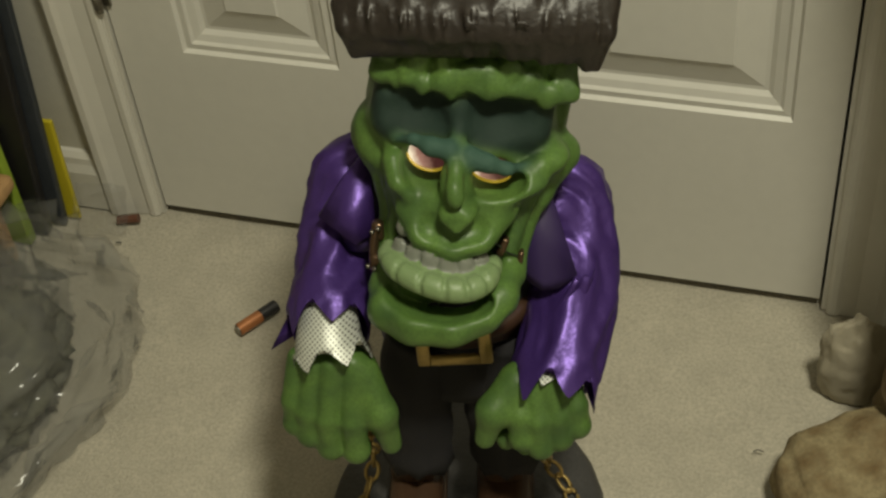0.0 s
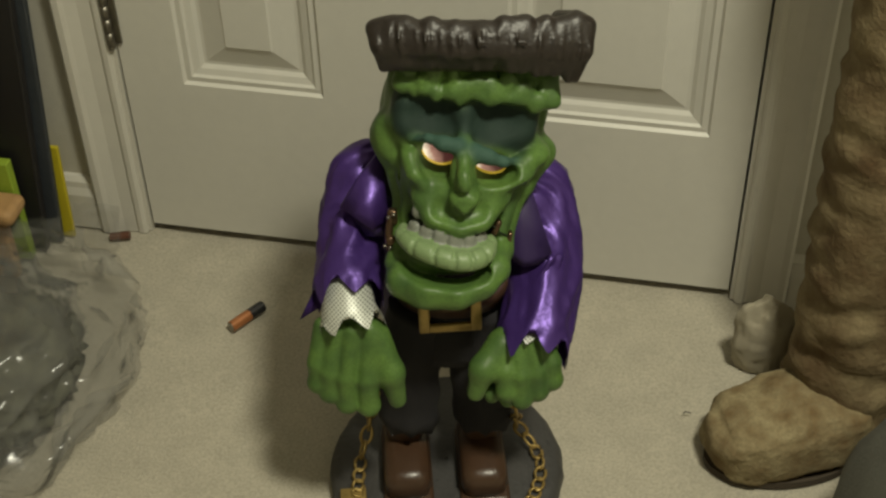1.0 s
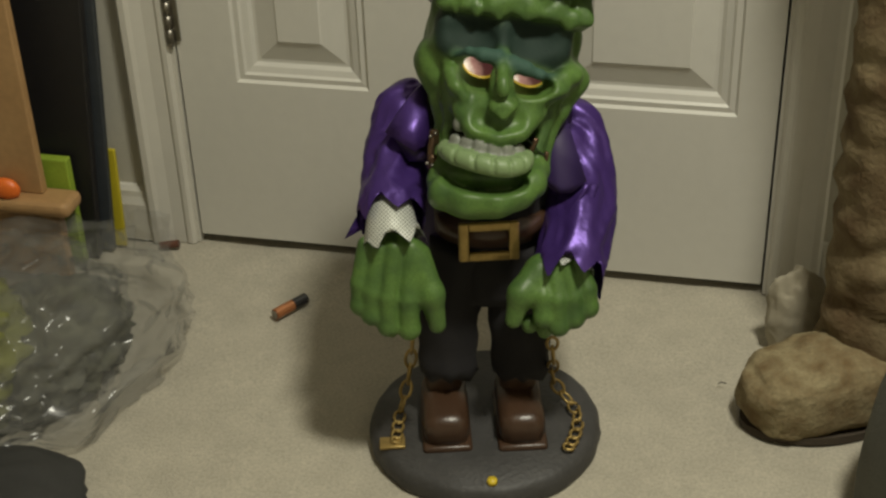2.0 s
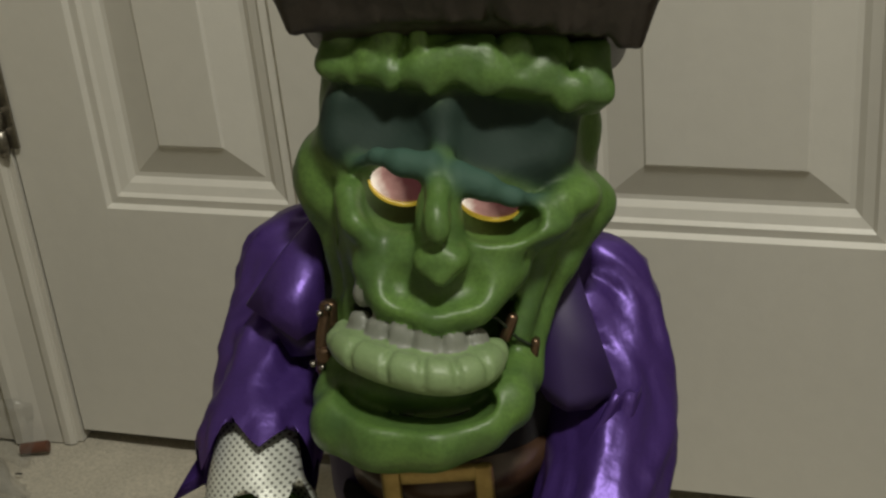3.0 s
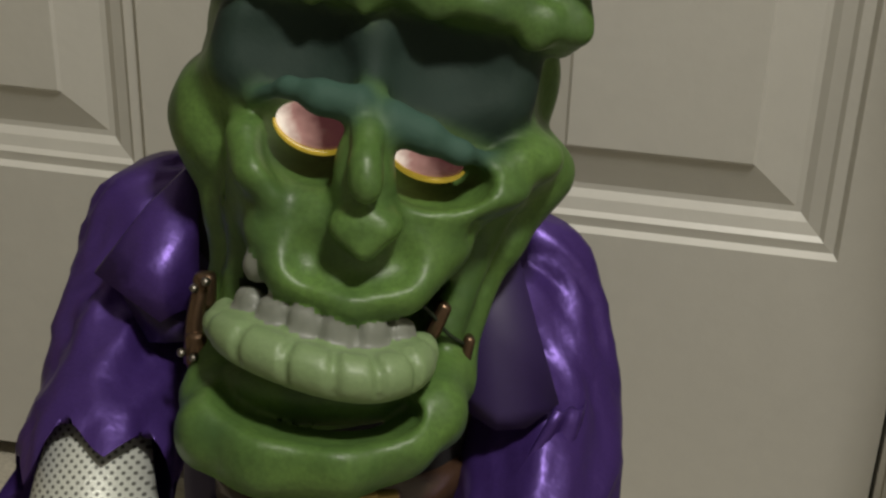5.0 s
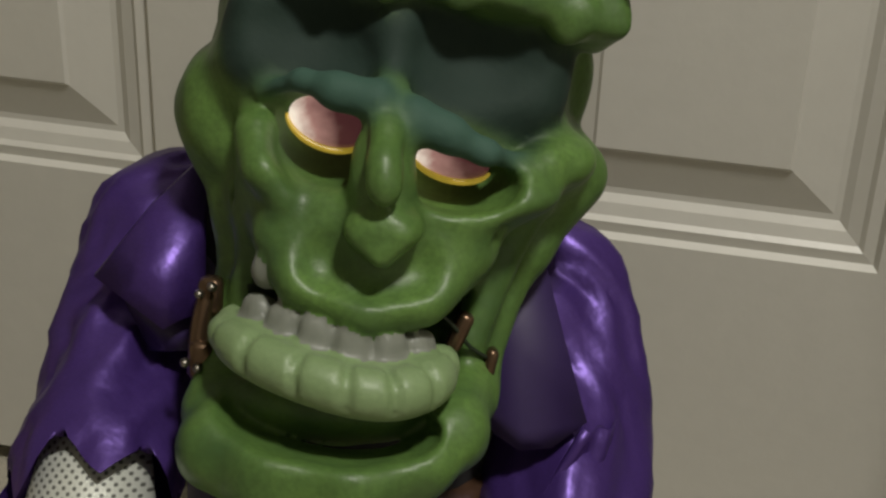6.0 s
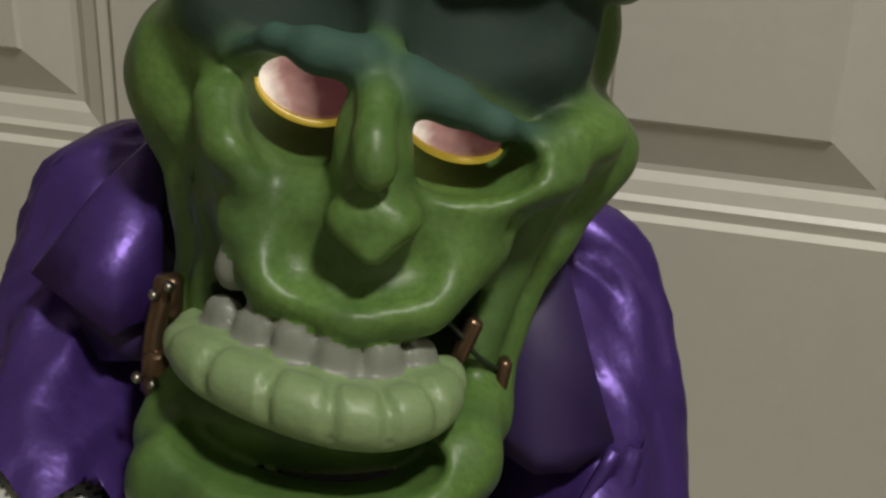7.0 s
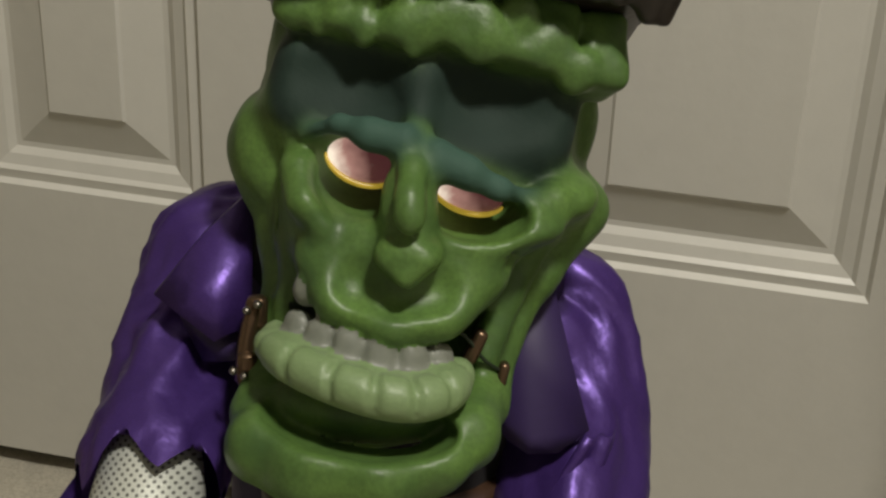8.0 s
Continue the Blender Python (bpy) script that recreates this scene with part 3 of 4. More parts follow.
    for i in range(3, len(lip_line) - 3, 4):
        p, q = Vector(lip_line[i]), Vector(lip_line[i + 1]) - Vector(lip_line[i - 1])
        side = Vector((q.x, 0, q.z)).normalized().cross(Vector((0, 1, 0)))
        out = side if side.z > 0 else -side
        c.chain([p + Vector((0, 9.6, 0)) - out * 3, p + out * 7 + Vector((0, 6.5, 0)), p + out * 9.6, p + out * 7 - Vector((0, 6.5, 0))], [1.3, 1.9, 2.1, 1.6], 1.6, 2, True)
    for i, (a, v, w) in enumerate([(-40, -23.5, -6), (-29.5, -25.5, 4), (-17, -28, 11), (-4, -31, 14), (9, -33.5, 12), (20.5, -35, 4)]):
        c.slab((a, v - 1.5, w), (7.2, 9.5, 6.0), 5.2, 0.8, 3, (-8, -55 + 22 * i, -8))
    return c


def hair_clay():
    c = Clay((-110, 70, -165), (170, 215, 50), 2.0)
    rnd = random.Random(4)
    c.slab((28, 134, -54), (88, 23, 70), 18, 6, 5, (-14, 0, -3.5))
    # thick locks hang down the front, the band a little wider above than below
    for i in range(30):
        t = i / 29
        a = -64 + 185 * t
        foot = 28 + (a - 28) * 0.90
        top, w = 170 - 8 * t + rnd.uniform(-3, 3), 7 + 14 * math.sin(math.pi * t)
        low = 146 - 22 * t - 9 * abs(2 * t - 1) ** 2.5 + rnd.uniform(-4, 3)
        c.chain([(a + rnd.uniform(-3, 3), top, w - 6), ((a + foot) / 2, (top + low) / 2 + 5, w + rnd.uniform(1, 5)), (foot + rnd.uniform(-5, 5), low, w - 6)], [rnd.uniform(8, 10.5), rnd.uniform(8.5, 11), rnd.uniform(3.5, 5.5)], 3.5, 5)
    for s, x in ((-1, -60), (1, 116)):
        for i in range(9):
            w = -4 - 14 * i
            c.chain([(x - s * 3, 166 - 3.2 * i, w), (x, 150 - 4 * s - 3 * i, w), (x - s * 12, 132 - 7 * s - 2.5 * i + 6 * rnd.random(), w + rnd.uniform(-4, 4))], [8, 9, 5], 4, 5)
    # combed grooves down the front
    for i in range(44):
        t = (i + 0.5) / 44
        a, w = -62 + 181 * t + rnd.uniform(-2, 2), 17 + 14 * math.sin(math.pi * t)
        c.chain([(a + rnd.uniform(-2, 2), 176 - 8 * t, w - 4), (a, 158 - 12 * t, w + 3), (28 + (a - 28) * 0.92 + rnd.uniform(-3, 3), 134 - 20 * t, w)], [rnd.uniform(1.0, 1.8), rnd.uniform(1.8, 3.2), 2.0], 2.2, 5, True)
    for i in range(16):
        a = -50 + 11 * i
        c.chain([(a, 168 - 0.06 * (a + 55), 0), (a + rnd.uniform(-6, 6), 141 - 0.06 * (a + 55), -108)], [rnd.uniform(4, 6.5), 5], 2.5, 5)
    return c


def fists_clay():
    """Two hanging fists, each with four thick fingers and a thumb, in the body's axes."""
    c = Clay((-162, 128, -55), (125, 312, 75), 2.0)
    for palm, fingers, thumb, tips in (
        (((-106, 240, 0), (34, 36, 21)),
         [((-132, 262, 2), (-140, 226, 16), (-141, 203, 21)), ((-119, 262, 8), (-129, 220, 23), (-130, 194, 27)), ((-104, 264, 12), (-113, 216, 28), (-114, 183, 32)), ((-88, 262, 10), (-93, 212, 29), (-93, 179, 34))],
         ((-82, 250, 8), (-69, 214, 24), (-64, 178, 28)),
         [(-112, 170, 18), (-91, 167, 20)]),
        (((62, 214, -2), (29, 30, 18)),
         [((47, 224, 6), (45, 204, 24), (46, 182, 30)), ((58, 228, 8), (60, 200, 26), (61, 172, 32)), ((68, 234, 7), (76, 200, 23), (77, 178, 28)), ((82, 232, 2), (91, 206, 17), (92, 186, 22))],
         ((42, 222, 4), (23, 206, 20), (15, 178, 26)),
         [(32, 166, 18), (48, 160, 20)])):
        c.ellipsoid(palm[0], palm[1], 8)
        for i, f in enumerate(fingers):
            c.chain(f, [10, 10.6, 11.2 if i in (2, 3) else 10.4], 3)
            c.ellipsoid(f[2], (11.8, 11.5, 11.8), 3)
        for t in tips:
            c.ellipsoid(t, (8.5, 11, 9), 2)
        c.chain(thumb, [15, 13, 9], 8)
        c.capsule(palm[0], (palm[0][0] + (24 if palm[0][0] > 0 else -4), palm[0][1] + 32, palm[0][2] - 28), 18, 13, 8)
    c.lo = c.lo + (0.0, 13.0, 20.0)  # held well in front of the belt
    return c


def jagged(count, depth, phase=0.0):
    """The torn edge of a sleeve: points of unequal length round the opening."""
    return lambda a: depth * (abs(((a + phase) / (2 * math.pi) * count) % 1.0 - 0.5) * 2 - 0.35) * (1 + 0.25 * math.sin(3 * a + phase))


def monster_doll():
    mats = [skin, steel, lip, tooth, gum, hair, eye_mat, rim_mat, satin, lining, silver, black_cloth, leather, gold, stone, bronze, stitch_mat, yellow_knob]
    g = Figure(mats)
    table = {0: skin, 1: skin, 2: lip, 3: tooth, 4: gum, 5: hair, 6: eye_mat, 7: rim_mat, 8: skin}
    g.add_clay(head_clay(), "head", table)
    g.add_clay(hair_clay(), "head", table)
    g.add_clay(fists_clay(), "body", table)
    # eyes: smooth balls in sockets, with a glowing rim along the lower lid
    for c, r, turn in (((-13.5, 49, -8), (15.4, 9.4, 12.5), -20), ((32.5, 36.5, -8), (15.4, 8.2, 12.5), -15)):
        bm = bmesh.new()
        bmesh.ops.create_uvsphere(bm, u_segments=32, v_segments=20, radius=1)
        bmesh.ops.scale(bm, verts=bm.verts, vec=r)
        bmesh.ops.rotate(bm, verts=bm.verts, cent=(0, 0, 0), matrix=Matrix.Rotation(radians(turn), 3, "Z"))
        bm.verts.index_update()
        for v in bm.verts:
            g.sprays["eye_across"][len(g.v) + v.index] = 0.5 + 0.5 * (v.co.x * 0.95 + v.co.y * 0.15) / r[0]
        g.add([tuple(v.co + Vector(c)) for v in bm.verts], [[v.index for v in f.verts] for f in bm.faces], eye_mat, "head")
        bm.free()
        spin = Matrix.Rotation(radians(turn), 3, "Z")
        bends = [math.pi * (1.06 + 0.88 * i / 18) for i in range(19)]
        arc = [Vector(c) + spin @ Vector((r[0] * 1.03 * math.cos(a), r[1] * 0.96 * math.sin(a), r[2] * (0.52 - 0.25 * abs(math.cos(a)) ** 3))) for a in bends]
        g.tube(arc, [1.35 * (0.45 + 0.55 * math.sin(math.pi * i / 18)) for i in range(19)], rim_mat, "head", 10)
    # staples and painted stitch
    g.solid((-65, -30, -42), (-55, -14, -30), bronze, "head", 3)
    g.solid((-68, -54, -34), (-58, -38, -22), bronze, "head", 3)
    g.tube(along([(-60, -16, -34), (-64, -34, -30), (-65, -52, -28)], 4), [4] * 9, bronze, "head", 8)
    for p in ((-64, -20, -29), (-59, -17, -28), (-69, -46, -22), (-64, -48, -21)):
        g.tube([(p[0], p[1], p[2]), (p[0], p[1], p[2] + 3)], [2.2, 1.3], steel, "head", 8)
    g.solid((35, -40, -22), (41, -24, -12), bronze, "head", 2, (0, 0, -25))
    g.solid((48, -55, -32), (53, -40, -20), bronze, "head", 2, (0, 0, -12))
    g.tube(along([(24, -24, -2), (30, -24, -8), (36, -30, -12), (42, -38, -16), (50, -44, -22)], 3), [0.9] * 13, stitch_mat, "head", 5)
    # torso under the coat
    g.tube(along([(2, 170, -50), (2, 230, -52), (4, 290, -66), (6, 350, -92), (8, 385, -110)], 4), [58, 58, 58, 57, 56, 56, 58, 60, 64, 68, 72, 74, 76, 76, 72, 66, 58], black_cloth, sides=24, flat=0.72)
    # coat: a back, two fronts, lapels
    wr = lambda u, a: 2.0 * math.sin(9 * u + 2 * a) + 1.6 * math.sin(17 * u - 3 * a) + 1.2 * math.sin(5 * a)
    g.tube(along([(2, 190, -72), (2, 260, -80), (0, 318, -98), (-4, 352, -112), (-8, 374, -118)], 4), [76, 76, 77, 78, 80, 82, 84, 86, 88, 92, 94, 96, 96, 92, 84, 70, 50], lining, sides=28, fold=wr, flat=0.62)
    # sleeves with folds and torn edges
    def crease(u, a):
        p = Vector((math.cos(a), math.sin(a), u * 2.0))
        long_fold = 1 - abs(noise.noise(Vector((p.x * 1.3 + p.z, p.y * 1.3, p.z * 1.1)))) * 2.4
        dent = noise.noise(Vector((p.x * 1.1, p.y * 1.1 + 4, p.z * 1.9)))
        fine = 1 - abs(noise.noise(Vector((p.x * 2.4 - p.z * 3, p.y * 2.4, p.z * 4.2)))) * 2
        return 5.0 * (long_fold - 0.6) + 4.0 * dent + 2.2 * (fine - 0.5)

    left = along([(-62, 378, -112), (-86, 362, -104), (-98, 330, -82), (-102, 309, -42), (-104, 293, 0)], 9)
    g.tube(left, [15 + 15 * min(1, i / 9) ** 0.7 + 0.12 * i for i in range(len(left))], satin, sides=72, fold=lambda u, a: 0.8 * crease(u, a), end=jagged(6, 26, 0.6), cap=False)
    g.tube(along([(-106, 302, -14), (-106, 288, 11), (-104, 279, 22)], 5), [22, 23, 24, 25, 26, 27, 28, 29, 30, 31, 32], silver, sides=48, end=jagged(6, 20, 0.1), cap=False)
    g.sheet([[(-118, 310, -42), (-132, 300, -24), (-144, 291, 0)], [(-116, 292, -14), (-134, 284, 4), (-154, 281, 17)]], satin)
    right = along([(66, 346, -118), (92, 328, -106), (98, 292, -78), (88, 257, -24), (76, 228, 22)], 9)
    g.tube(right, [15 + 17 * min(1, i / 9) ** 0.7 + 0.18 * i for i in range(len(right))], satin, sides=72, fold=lambda u, a: 0.95 * crease(u + 1.7, a), end=jagged(7, 30, 0.2), cap=False)
    g.tube(along([(84, 262, -12), (76, 240, 14), (73, 234, 22)], 4), [22, 22, 23, 23, 24, 25, 26, 27, 28], silver, sides=40, end=jagged(7, 12, 0.5), cap=False)
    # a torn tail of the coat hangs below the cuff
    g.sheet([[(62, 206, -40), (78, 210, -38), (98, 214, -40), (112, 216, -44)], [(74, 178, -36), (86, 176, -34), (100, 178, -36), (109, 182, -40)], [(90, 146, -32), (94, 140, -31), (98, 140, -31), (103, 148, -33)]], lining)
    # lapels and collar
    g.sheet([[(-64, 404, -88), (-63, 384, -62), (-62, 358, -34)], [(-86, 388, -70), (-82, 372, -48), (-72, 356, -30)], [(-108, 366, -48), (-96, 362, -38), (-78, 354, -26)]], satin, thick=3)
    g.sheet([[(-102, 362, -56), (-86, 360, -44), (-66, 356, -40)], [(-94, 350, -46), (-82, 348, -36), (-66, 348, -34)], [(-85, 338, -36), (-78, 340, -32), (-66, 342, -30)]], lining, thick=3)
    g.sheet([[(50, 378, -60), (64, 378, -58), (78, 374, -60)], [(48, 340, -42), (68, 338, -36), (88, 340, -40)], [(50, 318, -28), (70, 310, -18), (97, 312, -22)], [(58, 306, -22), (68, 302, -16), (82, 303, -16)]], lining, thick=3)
    front = []
    for i in range(15):
        t = i / 14
        left, right = Vector((95 - 52 * t, 311 - 78 * t, -20 + 34 * t)), Vector((112 - 8 * t, 304 - 76 * t, -34 + 38 * t))
        front.append([tuple(left.lerp(right, j / 9) + Vector((0, 0, 3.0 * math.sin(5 * t + 1.1 * j) + 5 * math.sin(math.pi * j / 9)))) for j in range(10)])
    g.sheet(front, satin)
    # trousers, belt, buckle
    for top, knee, foot in (((-32, 232, -46), (-50, 150, -36), (-52, 84, -22)), ((32, 232, -46), (28, 150, -36), (28, 80, -22))):
        p = along([top, knee, foot], 6)
        g.tube(p, [36 - 0.4 * i for i in range(len(p))], black_cloth, sides=24, fold=lambda u, a: 1.6 * math.sin(20 * u + a) + 1.2 * math.sin(5 * a), end=jagged(8, 12))
    g.tube([(0, 248, -52), (0, 272, -52)], [61, 61], leather, sides=32, flat=0.80)
    for lo, hi in (((-38, 238, 0), (-27, 284, 6)), ((14, 238, 0), (25, 284, 6)), ((-28, 238, 0), (16, 248, 6)), ((-28, 274, 0), (16, 284, 6))):
        g.solid(lo, hi, gold, bevel=2.0)
    # shoes
    for x, d in ((-58, 0), (24, 4)):
        for lo, hi, bv in (((x - 25, 24, d - 50), (x + 25, 66, d + 52), 14), ((x - 21, 50, d - 50), (x + 21, 98, d - 2), 14), ((x - 27, 22, d - 52), (x + 27, 32, d + 55), 4)):
            g.solid(lo, hi, leather, bevel=bv)
    # base with a chipped rim, chains, a plate and the button
    ring = lambda r, h, j: [((-14 + (r + j * math.sin(7 * k) * math.cos(3 * k)) * math.cos(2 * math.pi * k / 64)), h, (-8 + (r + j * math.cos(5 * k)) * math.sin(2 * math.pi * k / 64))) for k in range(64)]
    rings = [ring(129, 0, 0.8), ring(130, 10, 1.2), ring(127, 19, 1.2), ring(121, 25, 1.0), ring(60, 26, 0), ring(2, 26, 0)]
    f = [(i * 64 + k, i * 64 + (k + 1) % 64, (i + 1) * 64 + (k + 1) % 64, (i + 1) * 64 + k) for i in range(5) for k in range(64)]
    g.add([p for r in rings for p in r], f, stone)
    g.solid((-132, 26, 28), (-104, 30, 46), gold, bevel=1)
    g.tube([(-14, 26, 108), (-14, 31, 108)], [6, 5], yellow_knob, sides=14)
    for line in ([(-88, 172, 18), (-92, 120, -6), (-98, 60, -30), (-108, 34, -10), (-112, 31, 20), (-114, 31, 40)], [(58, 146, 20), (62, 100, 0), (66, 50, -30), (84, 33, -10), (88, 32, 20), (80, 31, 48), (70, 31, 66)]):
        p = along(line, 2)
        for i in range(0, len(p) - 1, 1):
            c, t = (p[i] + p[i + 1]) / 2, (p[i + 1] - p[i]).normalized()
            side = (Vector((0, 0, 1)) if i % 2 else Vector((1, 0, 0)))
            side = (side - t * side.dot(t)).normalized()
            half = (p[i + 1] - p[i]).length * 0.60
            loop = [tuple(c + t * (half * math.cos(2 * math.pi * k / 12)) + side * (6.0 * math.sin(2 * math.pi * k / 12))) for k in range(13)]
            g.tube(loop, [1.9] * 13, gold, sides=6, cap=False)
    ob = g.build("monster_doll")
    return tagged(ob, "green-faced toy monster doll in a torn purple satin coat", "doll")


monster_doll()


# ---- things on the carpet ----
plastic = bpy.data.materials.new("clear_plastic_film")
plastic.use_nodes = True
_b = plastic.node_tree.nodes["Principled BSDF"]
_b.inputs["Base Color"].default_value = (0.27, 0.27, 0.25, 1)
_b.inputs["Roughness"].default_value, _b.inputs["Alpha"].default_value = 0.16, 0.17
_b.inputs["Specular IOR Level"].default_value = 0.8
_tx, _bp = plastic.node_tree.nodes.new("ShaderNodeTexNoise"), plastic.node_tree.nodes.new("ShaderNodeBump")
_tx.noise_type = "RIDGED_MULTIFRACTAL"
_tx.inputs["Scale"].default_value, _tx.inputs["Detail"].default_value, _tx.inputs["Distortion"].default_value = 14, 4, 1.2
_bp.inputs["Strength"].default_value, _bp.inputs["Distance"].default_value = 0.9, 0.006
plastic.node_tree.links.new(plastic.node_tree.nodes.new("ShaderNodeTexCoord").outputs["Object"], _tx.inputs["Vector"])
plastic.node_tree.links.new(_tx.outputs["Fac"], _bp.inputs["Height"])
plastic.node_tree.links.new(_bp.outputs["Normal"], _b.inputs["Normal"])
wood = material("pine_board", (0.44, 0.27, 0.12), 0.5, grain=0.25, scale=90, blotch=0.35, blotch_scale=14, tint=(0.30, 0.16, 0.06), bump=0.1)
black_board = material("black_laminate", (0.014, 0.013, 0.014), 0.5, grain=0.3, scale=80, blotch=0.3)
slate_board = material("dark_slate_laminate", (0.045, 0.052, 0.06), 0.45, grain=0.3, scale=80, blotch=0.4, tint=(0.02, 0.022, 0.03))
yellow_card = material("yellow_card", (0.55, 0.46, 0.02), 0.5, grain=0.1, blotch=0.2)
lime_card = material("lime_card", (0.30, 0.42, 0.04), 0.5, grain=0.2, blotch=0.4, tint=(0.08, 0.12, 0.02))
orange_plastic = material("orange_plastic", (0.75, 0.16, 0.02), 0.4)
brown_plastic = material("brown_plastic", (0.12, 0.05, 0.03), 0.4, grain=0.2)
plush = material("beige_bandage_cloth", (0.245, 0.195, 0.112), 0.92, grain=0.30, scale=240, blotch=0.95, blotch_scale=20, tint=(0.09, 0.055, 0.028), bump=0.9, bump_scale=160, spec=0.1)
plush_pale = material("pale_fleece", (0.30, 0.250, 0.145), 0.92, grain=0.45, scale=260, blotch=1.0, blotch_scale=38, tint=(0.15, 0.10, 0.048), bump=1.0, bump_scale=130, spec=0.1)
sole_mat = material("dark_felt_sole", (0.06, 0.045, 0.03), 0.9, grain=0.3)
grey_cloth = material("grey_fleece", (0.13, 0.13, 0.11), 0.95, grain=0.3, scale=300, blotch=0.4, bump=0.6, bump_scale=300)
olive_plush = material("olive_plush", (0.22, 0.23, 0.06), 0.9, grain=0.4, scale=200, blotch=0.7, blotch_scale=40, tint=(0.06, 0.06, 0.02), bump=0.6)
dark_plush = material("dark_fabric", (0.03, 0.03, 0.028), 0.85, grain=0.3, blotch=0.4)
faded_print = material("faded_print_fabric", (0.11, 0.11, 0.075), 0.8, grain=0.4, scale=150, blotch=1.0, blotch_scale=32, tint=(0.022, 0.022, 0.02), bump=0.5)
tissue_mat = material("white_tissue", (0.40, 0.36, 0.27), 0.9, grain=0.2, scale=90, blotch=0.3, blotch_scale=30, bump=0.4, bump_scale=90)


def lump(centre, radii, rough, freq, seed=0.0, ridge=False, segs=64, floor_at=0.0, squash=None):
    """A crumpled or stuffed body: a ball pushed about by noise and flattened where it meets the floor."""
    bm = bmesh.new()
    bmesh.ops.create_uvsphere(bm, u_segments=segs, v_segments=segs * 2 // 3, radius=1)
    for v in bm.verts:
        p = v.co.copy()
        n1 = noise.noise(p * freq + Vector((seed, 0, 0)))
        n2 = noise.noise(p * freq * 2.7 + Vector((0, seed, 0)))
        n = (0.5 - abs(n1)) * 1.3 + (0.4 - abs(n2)) * 0.6 if ridge else n1 + 0.4 * n2
        q = p * (1 + rough * n)
        v.co = (centre[0] + q.x * radii[0], centre[1] + q.y * radii[1], max(floor_at, centre[2] + q.z * radii[2]))
    return bm


def battery(a, b):
    root = tagged(new("battery"), "copper and black AA battery lying on the carpet", "battery")
    a, b = Vector(a), Vector(b)
    root.matrix_world = Matrix.Translation(b) @ (a - b).to_track_quat("Z", "Y").to_matrix().to_4x4()
    ln = (a - b).length

    def cyl(name, z0, z1, r, mat, bevel=0.0006):
        bm = bmesh.new()
        bmesh.ops.create_cone(bm, cap_ends=True, segments=28, radius1=r, radius2=r, depth=z1 - z0)
        bmesh.ops.translate(bm, verts=bm.verts, vec=(0, 0, (z0 + z1) / 2))
        rim = [e for e in bm.edges if len(e.link_faces) == 2 and abs(e.verts[0].co.z - e.verts[1].co.z) < 1e-6]
        bmesh.ops.bevel(bm, geom=rim, offset=bevel, segments=2, affect="EDGES")
        part(name, bm, mat, root, smooth=False)

    cyl("copper_wrap", 0.001, ln * 0.56, 0.0072, copper_mat)
    cyl("black_wrap", ln * 0.56 + 0.0001, ln - 0.002, 0.00725, black_wrap)
    cyl("end_cap", 0.0, 0.0009, 0.0060, steel, 0.0002)
    cyl("terminal", ln - 0.0019, ln, 0.0028, steel, 0.0003)
    return root


def plastic_bag():
    root = tagged(new("plastic_bag"), "crumpled clear plastic bag lying on the carpet", "plastic bag")
    part("film", lump((-0.070, -0.295, 0.036), (0.178, 0.200, 0.074), 0.30, 1.9, 2.0, True, 120), plastic, root, smooth=True)
    part("inner_film", lump((-0.090, -0.315, 0.040), (0.140, 0.155, 0.074), 0.36, 2.4, 7.0, True, 96), plastic, root, smooth=True)
    return root


def leaning_board(name, lo, hi, mat, label, lean, category, slant=0.0):
    """A board that leans back, its upright edges slanting sideways."""
    bm = box((0, 0, 0), (hi[0] - lo[0], hi[1] - lo[1], hi[2] - lo[2]), 0.002)
    for v in bm.verts:
        v.co.x += slant * v.co.z
    ob = part(name, bm, mat)
    ob.matrix_world = pose(*lo, lean, 0, 0)
    return tagged(ob, label, category)


def wooden_shelf():
    root = tagged(new("wooden_shelf"), "low pine shelf beside the dark boards", "shelf")
    part("side_panel", box((-0.42, -0.112, 0.1235), (-0.095, -0.098, 0.66), 0.002), wood, root)
    part("shelf_board", box((-0.42, -0.135, 0.101), (-0.052, -0.088, 0.123), 0.009, 3), wood, root)
    part("foot_board", box((-0.42, -0.120, 0.0), (-0.074, -0.104, 0.1005), 0.003), wood, root)
    return root


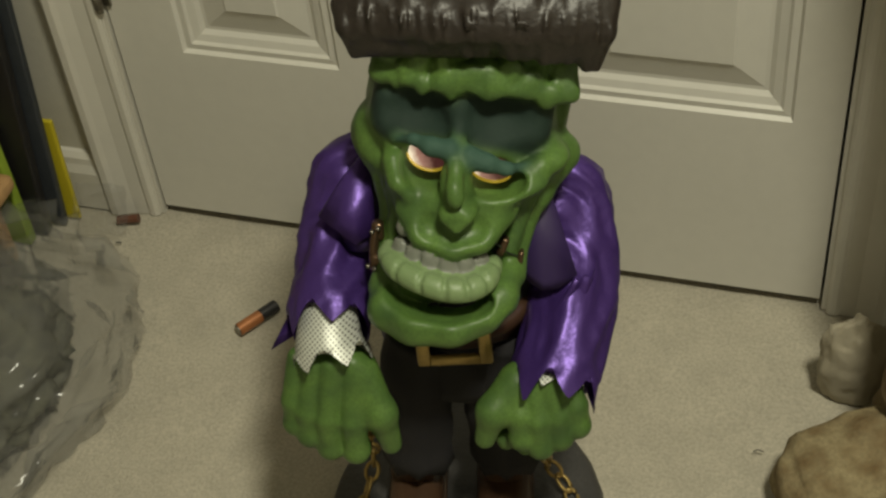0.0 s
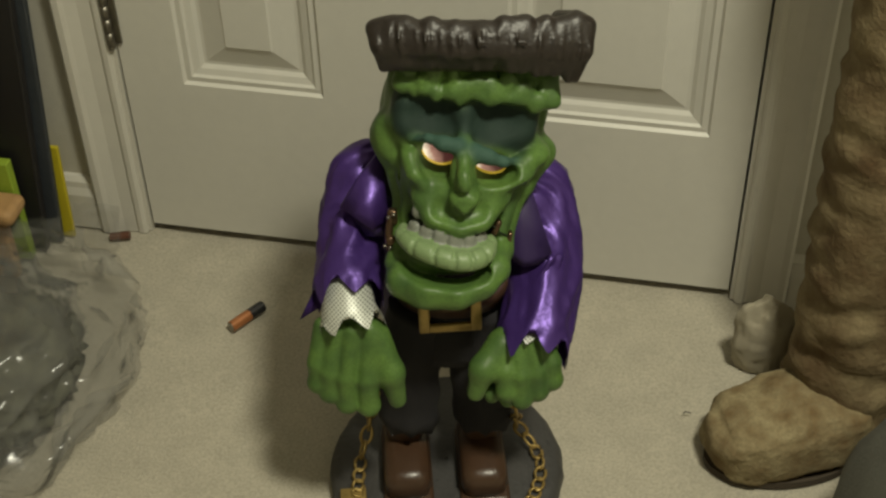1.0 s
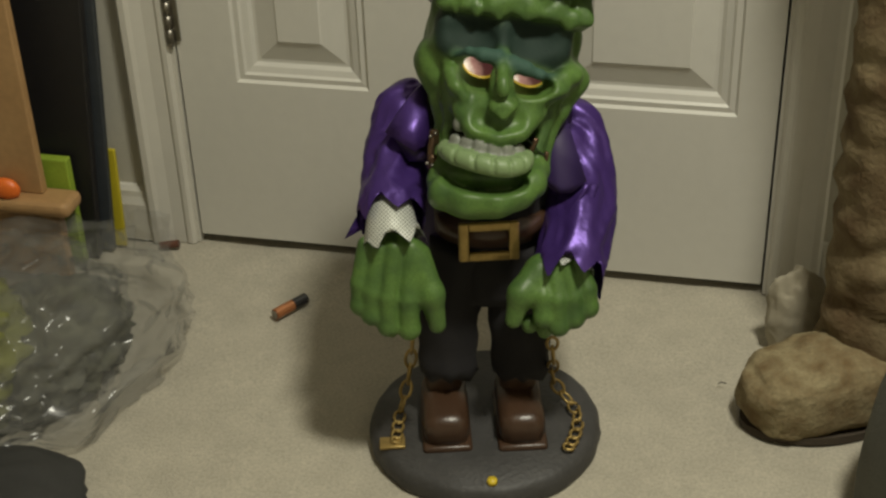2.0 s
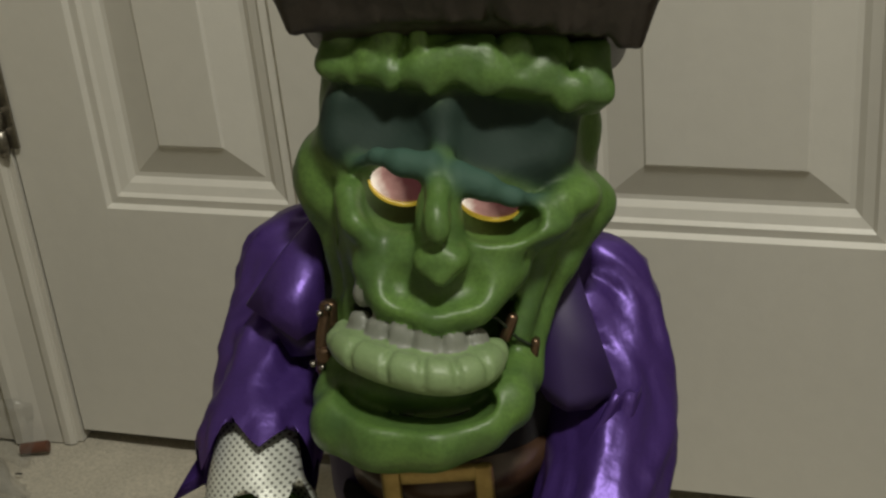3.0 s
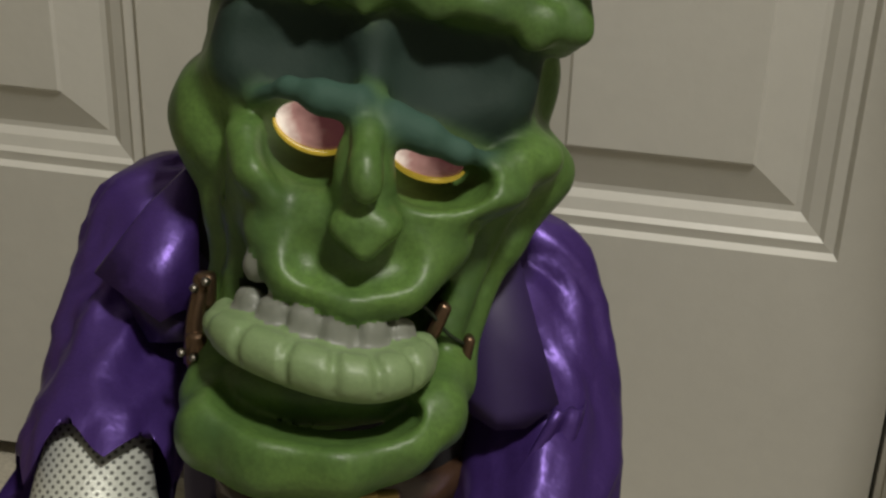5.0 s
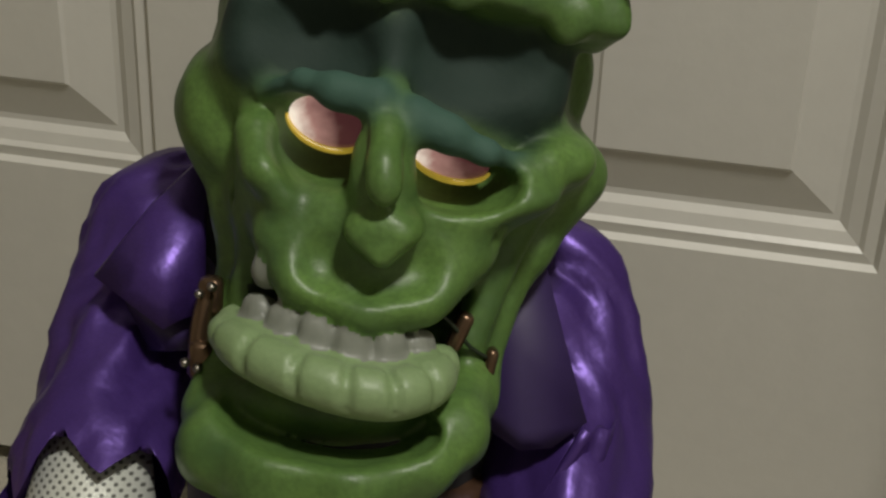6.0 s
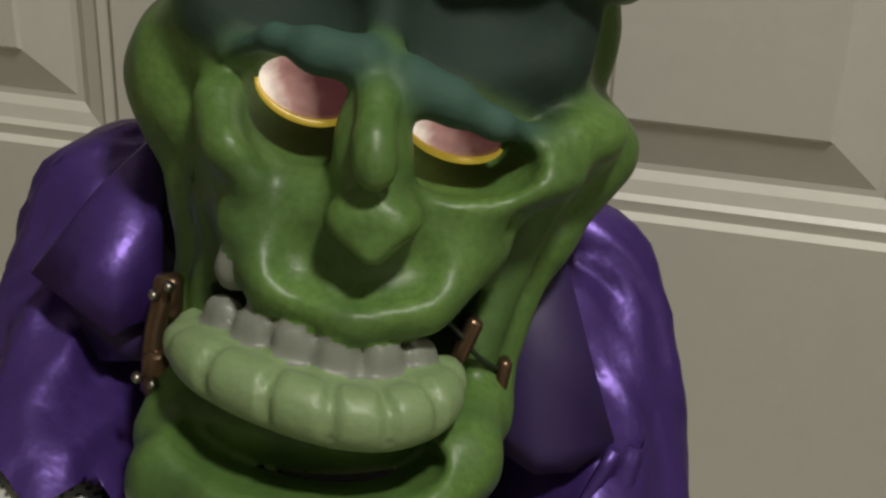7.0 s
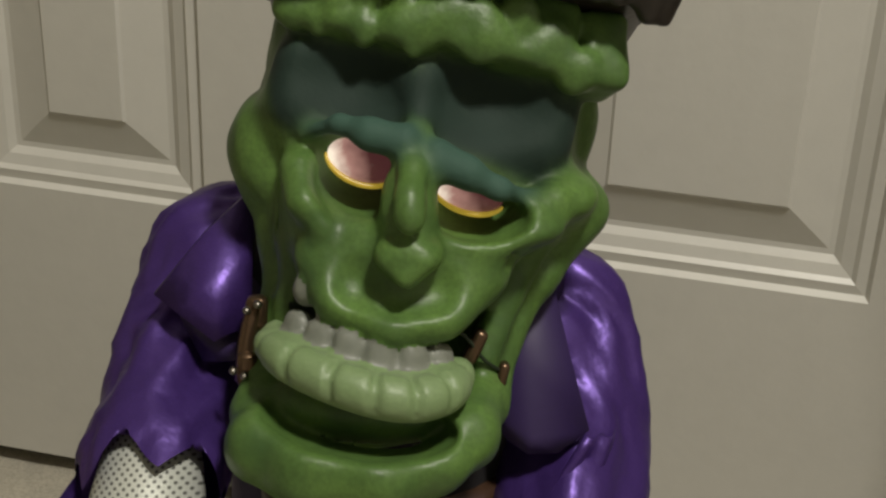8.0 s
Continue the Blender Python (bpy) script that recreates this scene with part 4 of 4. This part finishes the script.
def stuffed_mummy_leg():
    """A tall stuffed mummy prop leg: a rounded foot, a wrinkled shaft, a thin sole."""
    root = tagged(new("stuffed_mummy_leg"), "tall wrinkled beige bandage-cloth boot with a pale fleece foot", "boot")
    bm = bmesh.new()
    rings = []
    for i in range(110):
        u = i / 109
        z = 0.028 + u * 1.15
        # above 0.62 the unseen top widens, added to throw shade on the casing
        shade_flare = max(0.0, z - 0.62)
        cx, cy, r = 0.957 - 0.006 * u + 0.10 * shade_flare, -0.175 + 0.06 * u, 0.068 - 0.004 * math.sin(2.2 * u) + 0.045 * min(1, shade_flare * 6)
        ring = []
        for k in range(56):
            a = 2 * math.pi * k / 56
            p = Vector((math.cos(a), math.sin(a), z * 16))
            w = 0.0065 * noise.noise(Vector((p.x * 1.2, p.y * 1.2, z * 34))) + 0.0045 * noise.noise(Vector((p.x * 2.5, p.y * 2.5, z * 75 + 2)))
            w += 0.0030 * math.sin(z * 150 + 1.6 * math.sin(a + 1)) * (0.5 + 0.5 * noise.noise(Vector((p.x, p.y, z * 9))))
            ring.append(bm.verts.new((cx + (r + w) * math.cos(a), cy + (r + w) * math.sin(a), z)))
        rings.append(ring)
    for a, b in zip(rings, rings[1:]):
        quad_strip(bm, a, b, True)
    bm.faces.new(rings[-1])
    part("shaft", bm, plush, root, smooth=True)
    foot = bmesh.new()
    bmesh.ops.create_uvsphere(foot, u_segments=64, v_segments=40, radius=1)
    for v in foot.verts:
        p = v.co.copy()
        n = 1 + 0.06 * noise.noise(p * 2.2) + 0.035 * noise.noise(p * 6) + 0.020 * (0.5 - abs(noise.noise(p * 11)))
        s = 1.0 - 0.10 * max(0, p.x)
        p = Vector([math.copysign(abs(c) ** e, c) for c, e in zip(p, (0.62, 0.62, 0.72))])
        q = Vector((p.x * 0.094 * n, p.y * 0.056 * n * s, max(-0.030, p.z * 0.047 * n + 0.006 * (p.x < 0.2))))
        v.co = q
    for v in foot.verts:
        v.co.z += 0.036
    ob = part("foot", foot, plush_pale, root, "pale matted fleece foot", smooth=True)
    ob.matrix_local = pose(0.898, -0.235, 0.002, 0, 0, 205)
    sole = bmesh.new()
    bmesh.ops.create_cone(sole, cap_ends=True, segments=56, radius1=1, radius2=1, depth=0.010)
    for v in sole.verts:
        v.co = (v.co.x * 0.095, v.co.y * 0.057 * (1 - 0.1 * v.co.x), v.co.z + 0.005)
    ob = part("sole", sole, sole_mat, root, "dark felt sole")
    ob.matrix_local = pose(0.898, -0.235, 0.0, 0, 0, 205)
    return root


def crumpled_sheet(name, centre, size, mat, label, category, seed, turn=(0, 0, 0), rough=0.35):
    bm = bmesh.new()
    bmesh.ops.create_grid(bm, x_segments=26, y_segments=26, size=0.5)
    for v in bm.verts:
        p = v.co.copy()
        z = (0.5 - abs(noise.noise(Vector((p.x * 3, p.y * 3, seed))))) * rough + 0.4 * rough * noise.noise(Vector((p.x * 8, p.y * 8, seed)))
        edge = 1 + 0.12 * noise.noise(Vector((p.x * 5, p.y * 5, seed + 9)))
        v.co = (p.x * size[0] * edge, p.y * size[1] * edge, z * min(size[0], size[1]))
    ob = part(name, bm, mat, smooth=True)
    ob.matrix_world = pose(*centre, *turn)
    return tagged(ob, label, category)


def thread(name, pts, r, mat, label, category):
    bm = bmesh.new()
    pts = [Vector(p) for p in pts]
    rings = []
    for p in pts:
        rings.append([bm.verts.new(p + Vector((0, r * math.cos(2 * math.pi * k / 6), r * math.sin(2 * math.pi * k / 6)))) for k in range(6)])
    for a, b in zip(rings, rings[1:]):
        quad_strip(bm, a, b, True)
    bm.faces.new(rings[0])
    bm.faces.new(rings[-1])
    return tagged(part(name, bm, mat), label, category)


battery((0.255, -0.120, 0.0078), (0.225, -0.165, 0.0078))
plastic_bag()
tagged(part("plush_toy", lump((-0.120, -0.390, 0.060), (0.10, 0.10, 0.075), 0.45, 3.4, 1.0, True, 64), olive_plush, smooth=True), "olive and yellow plush toy inside the clear bag", "toy")
tagged(part("dark_bundle", lump((-0.020, -0.310, 0.036), (0.080, 0.100, 0.046), 0.42, 3.2, 5.0, True, 64), faded_print, smooth=True), "dark mottled fabric bundle inside the clear bag", "fabric")
tagged(part("dark_cushion", lump((0.050, -0.560, 0.02), (0.10, 0.07, 0.04), 0.18, 1.6, 8.0, False, 40), dark_plush, smooth=True), "dark grey cloth lump on the carpet", "fabric")
wooden_shelf()
leaning_board("black_board", (-0.36, -0.066, 0.0), (-0.058, -0.052, 1.05), black_board, "tall black board leaning against the wall", -2.2, "board", 0.08)
leaning_board("slate_board", (-0.36, -0.046, 0.0), (-0.044, -0.037, 1.0), slate_board, "dark slate board behind the black board", -1.6, "board", 0.07)
leaning_board("yellow_folder", (-0.30, -0.032, 0.0), (-0.032, -0.026, 0.15), yellow_card, "bright yellow folder standing against the baseboard", -1.0, "folder", 0.03)
leaning_board("lime_box", (-0.20, -0.084, 0.0), (-0.070, -0.070, 0.16), lime_card, "lime green and black package beside the boards", 0, "package")
tagged(part("orange_cap", lump((-0.140, -0.124, 0.134), (0.020, 0.010, 0.016), 0.05, 2, 3, False, 24, 0.1235), orange_plastic, smooth=True), "orange plastic cap on the pine shelf", "cap")
stuffed_mummy_leg()
# the heap's height is raised so that it shades the east casing
tagged(part("fleece_blanket", lump((1.090, -0.410, 0.03), (0.150, 0.15, 0.40), 0.14, 1.8, 4.0, False, 56), grey_cloth, smooth=True), "grey fleece blanket heaped on the carpet", "blanket")
tagged(part("tissue_paper", lump((0.866, -0.112, 0.046), (0.034, 0.016, 0.060), 0.24, 1.5, 3.0, True, 64), tissue_mat, smooth=True), "crumpled white tissue paper tucked behind the boot", "tissue")
crumpled_sheet("plastic_scrap", (0.004, -0.034, 0.026), (0.060, 0.060), plastic, "crumpled clear plastic scrap by the door casing", "plastic scrap", 6.0, (50, 10, 20), 0.6)
stub = bmesh.new()
bmesh.ops.create_cone(stub, cap_ends=True, segments=18, radius1=0.0055, radius2=0.0055, depth=0.026)
stub_ob = part("plastic_stub", stub, brown_plastic)
stub_ob.matrix_world = pose(0.030, -0.026, 0.0062, 0, 84, 12)
tagged(stub_ob, "short brown plastic stub by the door casing", "stub")
thread("dark_thread", [(0.782, -0.205, 0.003), (0.786, -0.203, 0.0045), (0.792, -0.203, 0.003)], 0.0007, dark_plush, "short dark thread on the carpet", "thread")
thread("lint_speck", [(0.030, -0.062, 0.003), (0.033, -0.063, 0.0045), (0.036, -0.061, 0.003)], 0.0009, dark_plush, "dark speck of lint on the carpet", "lint")
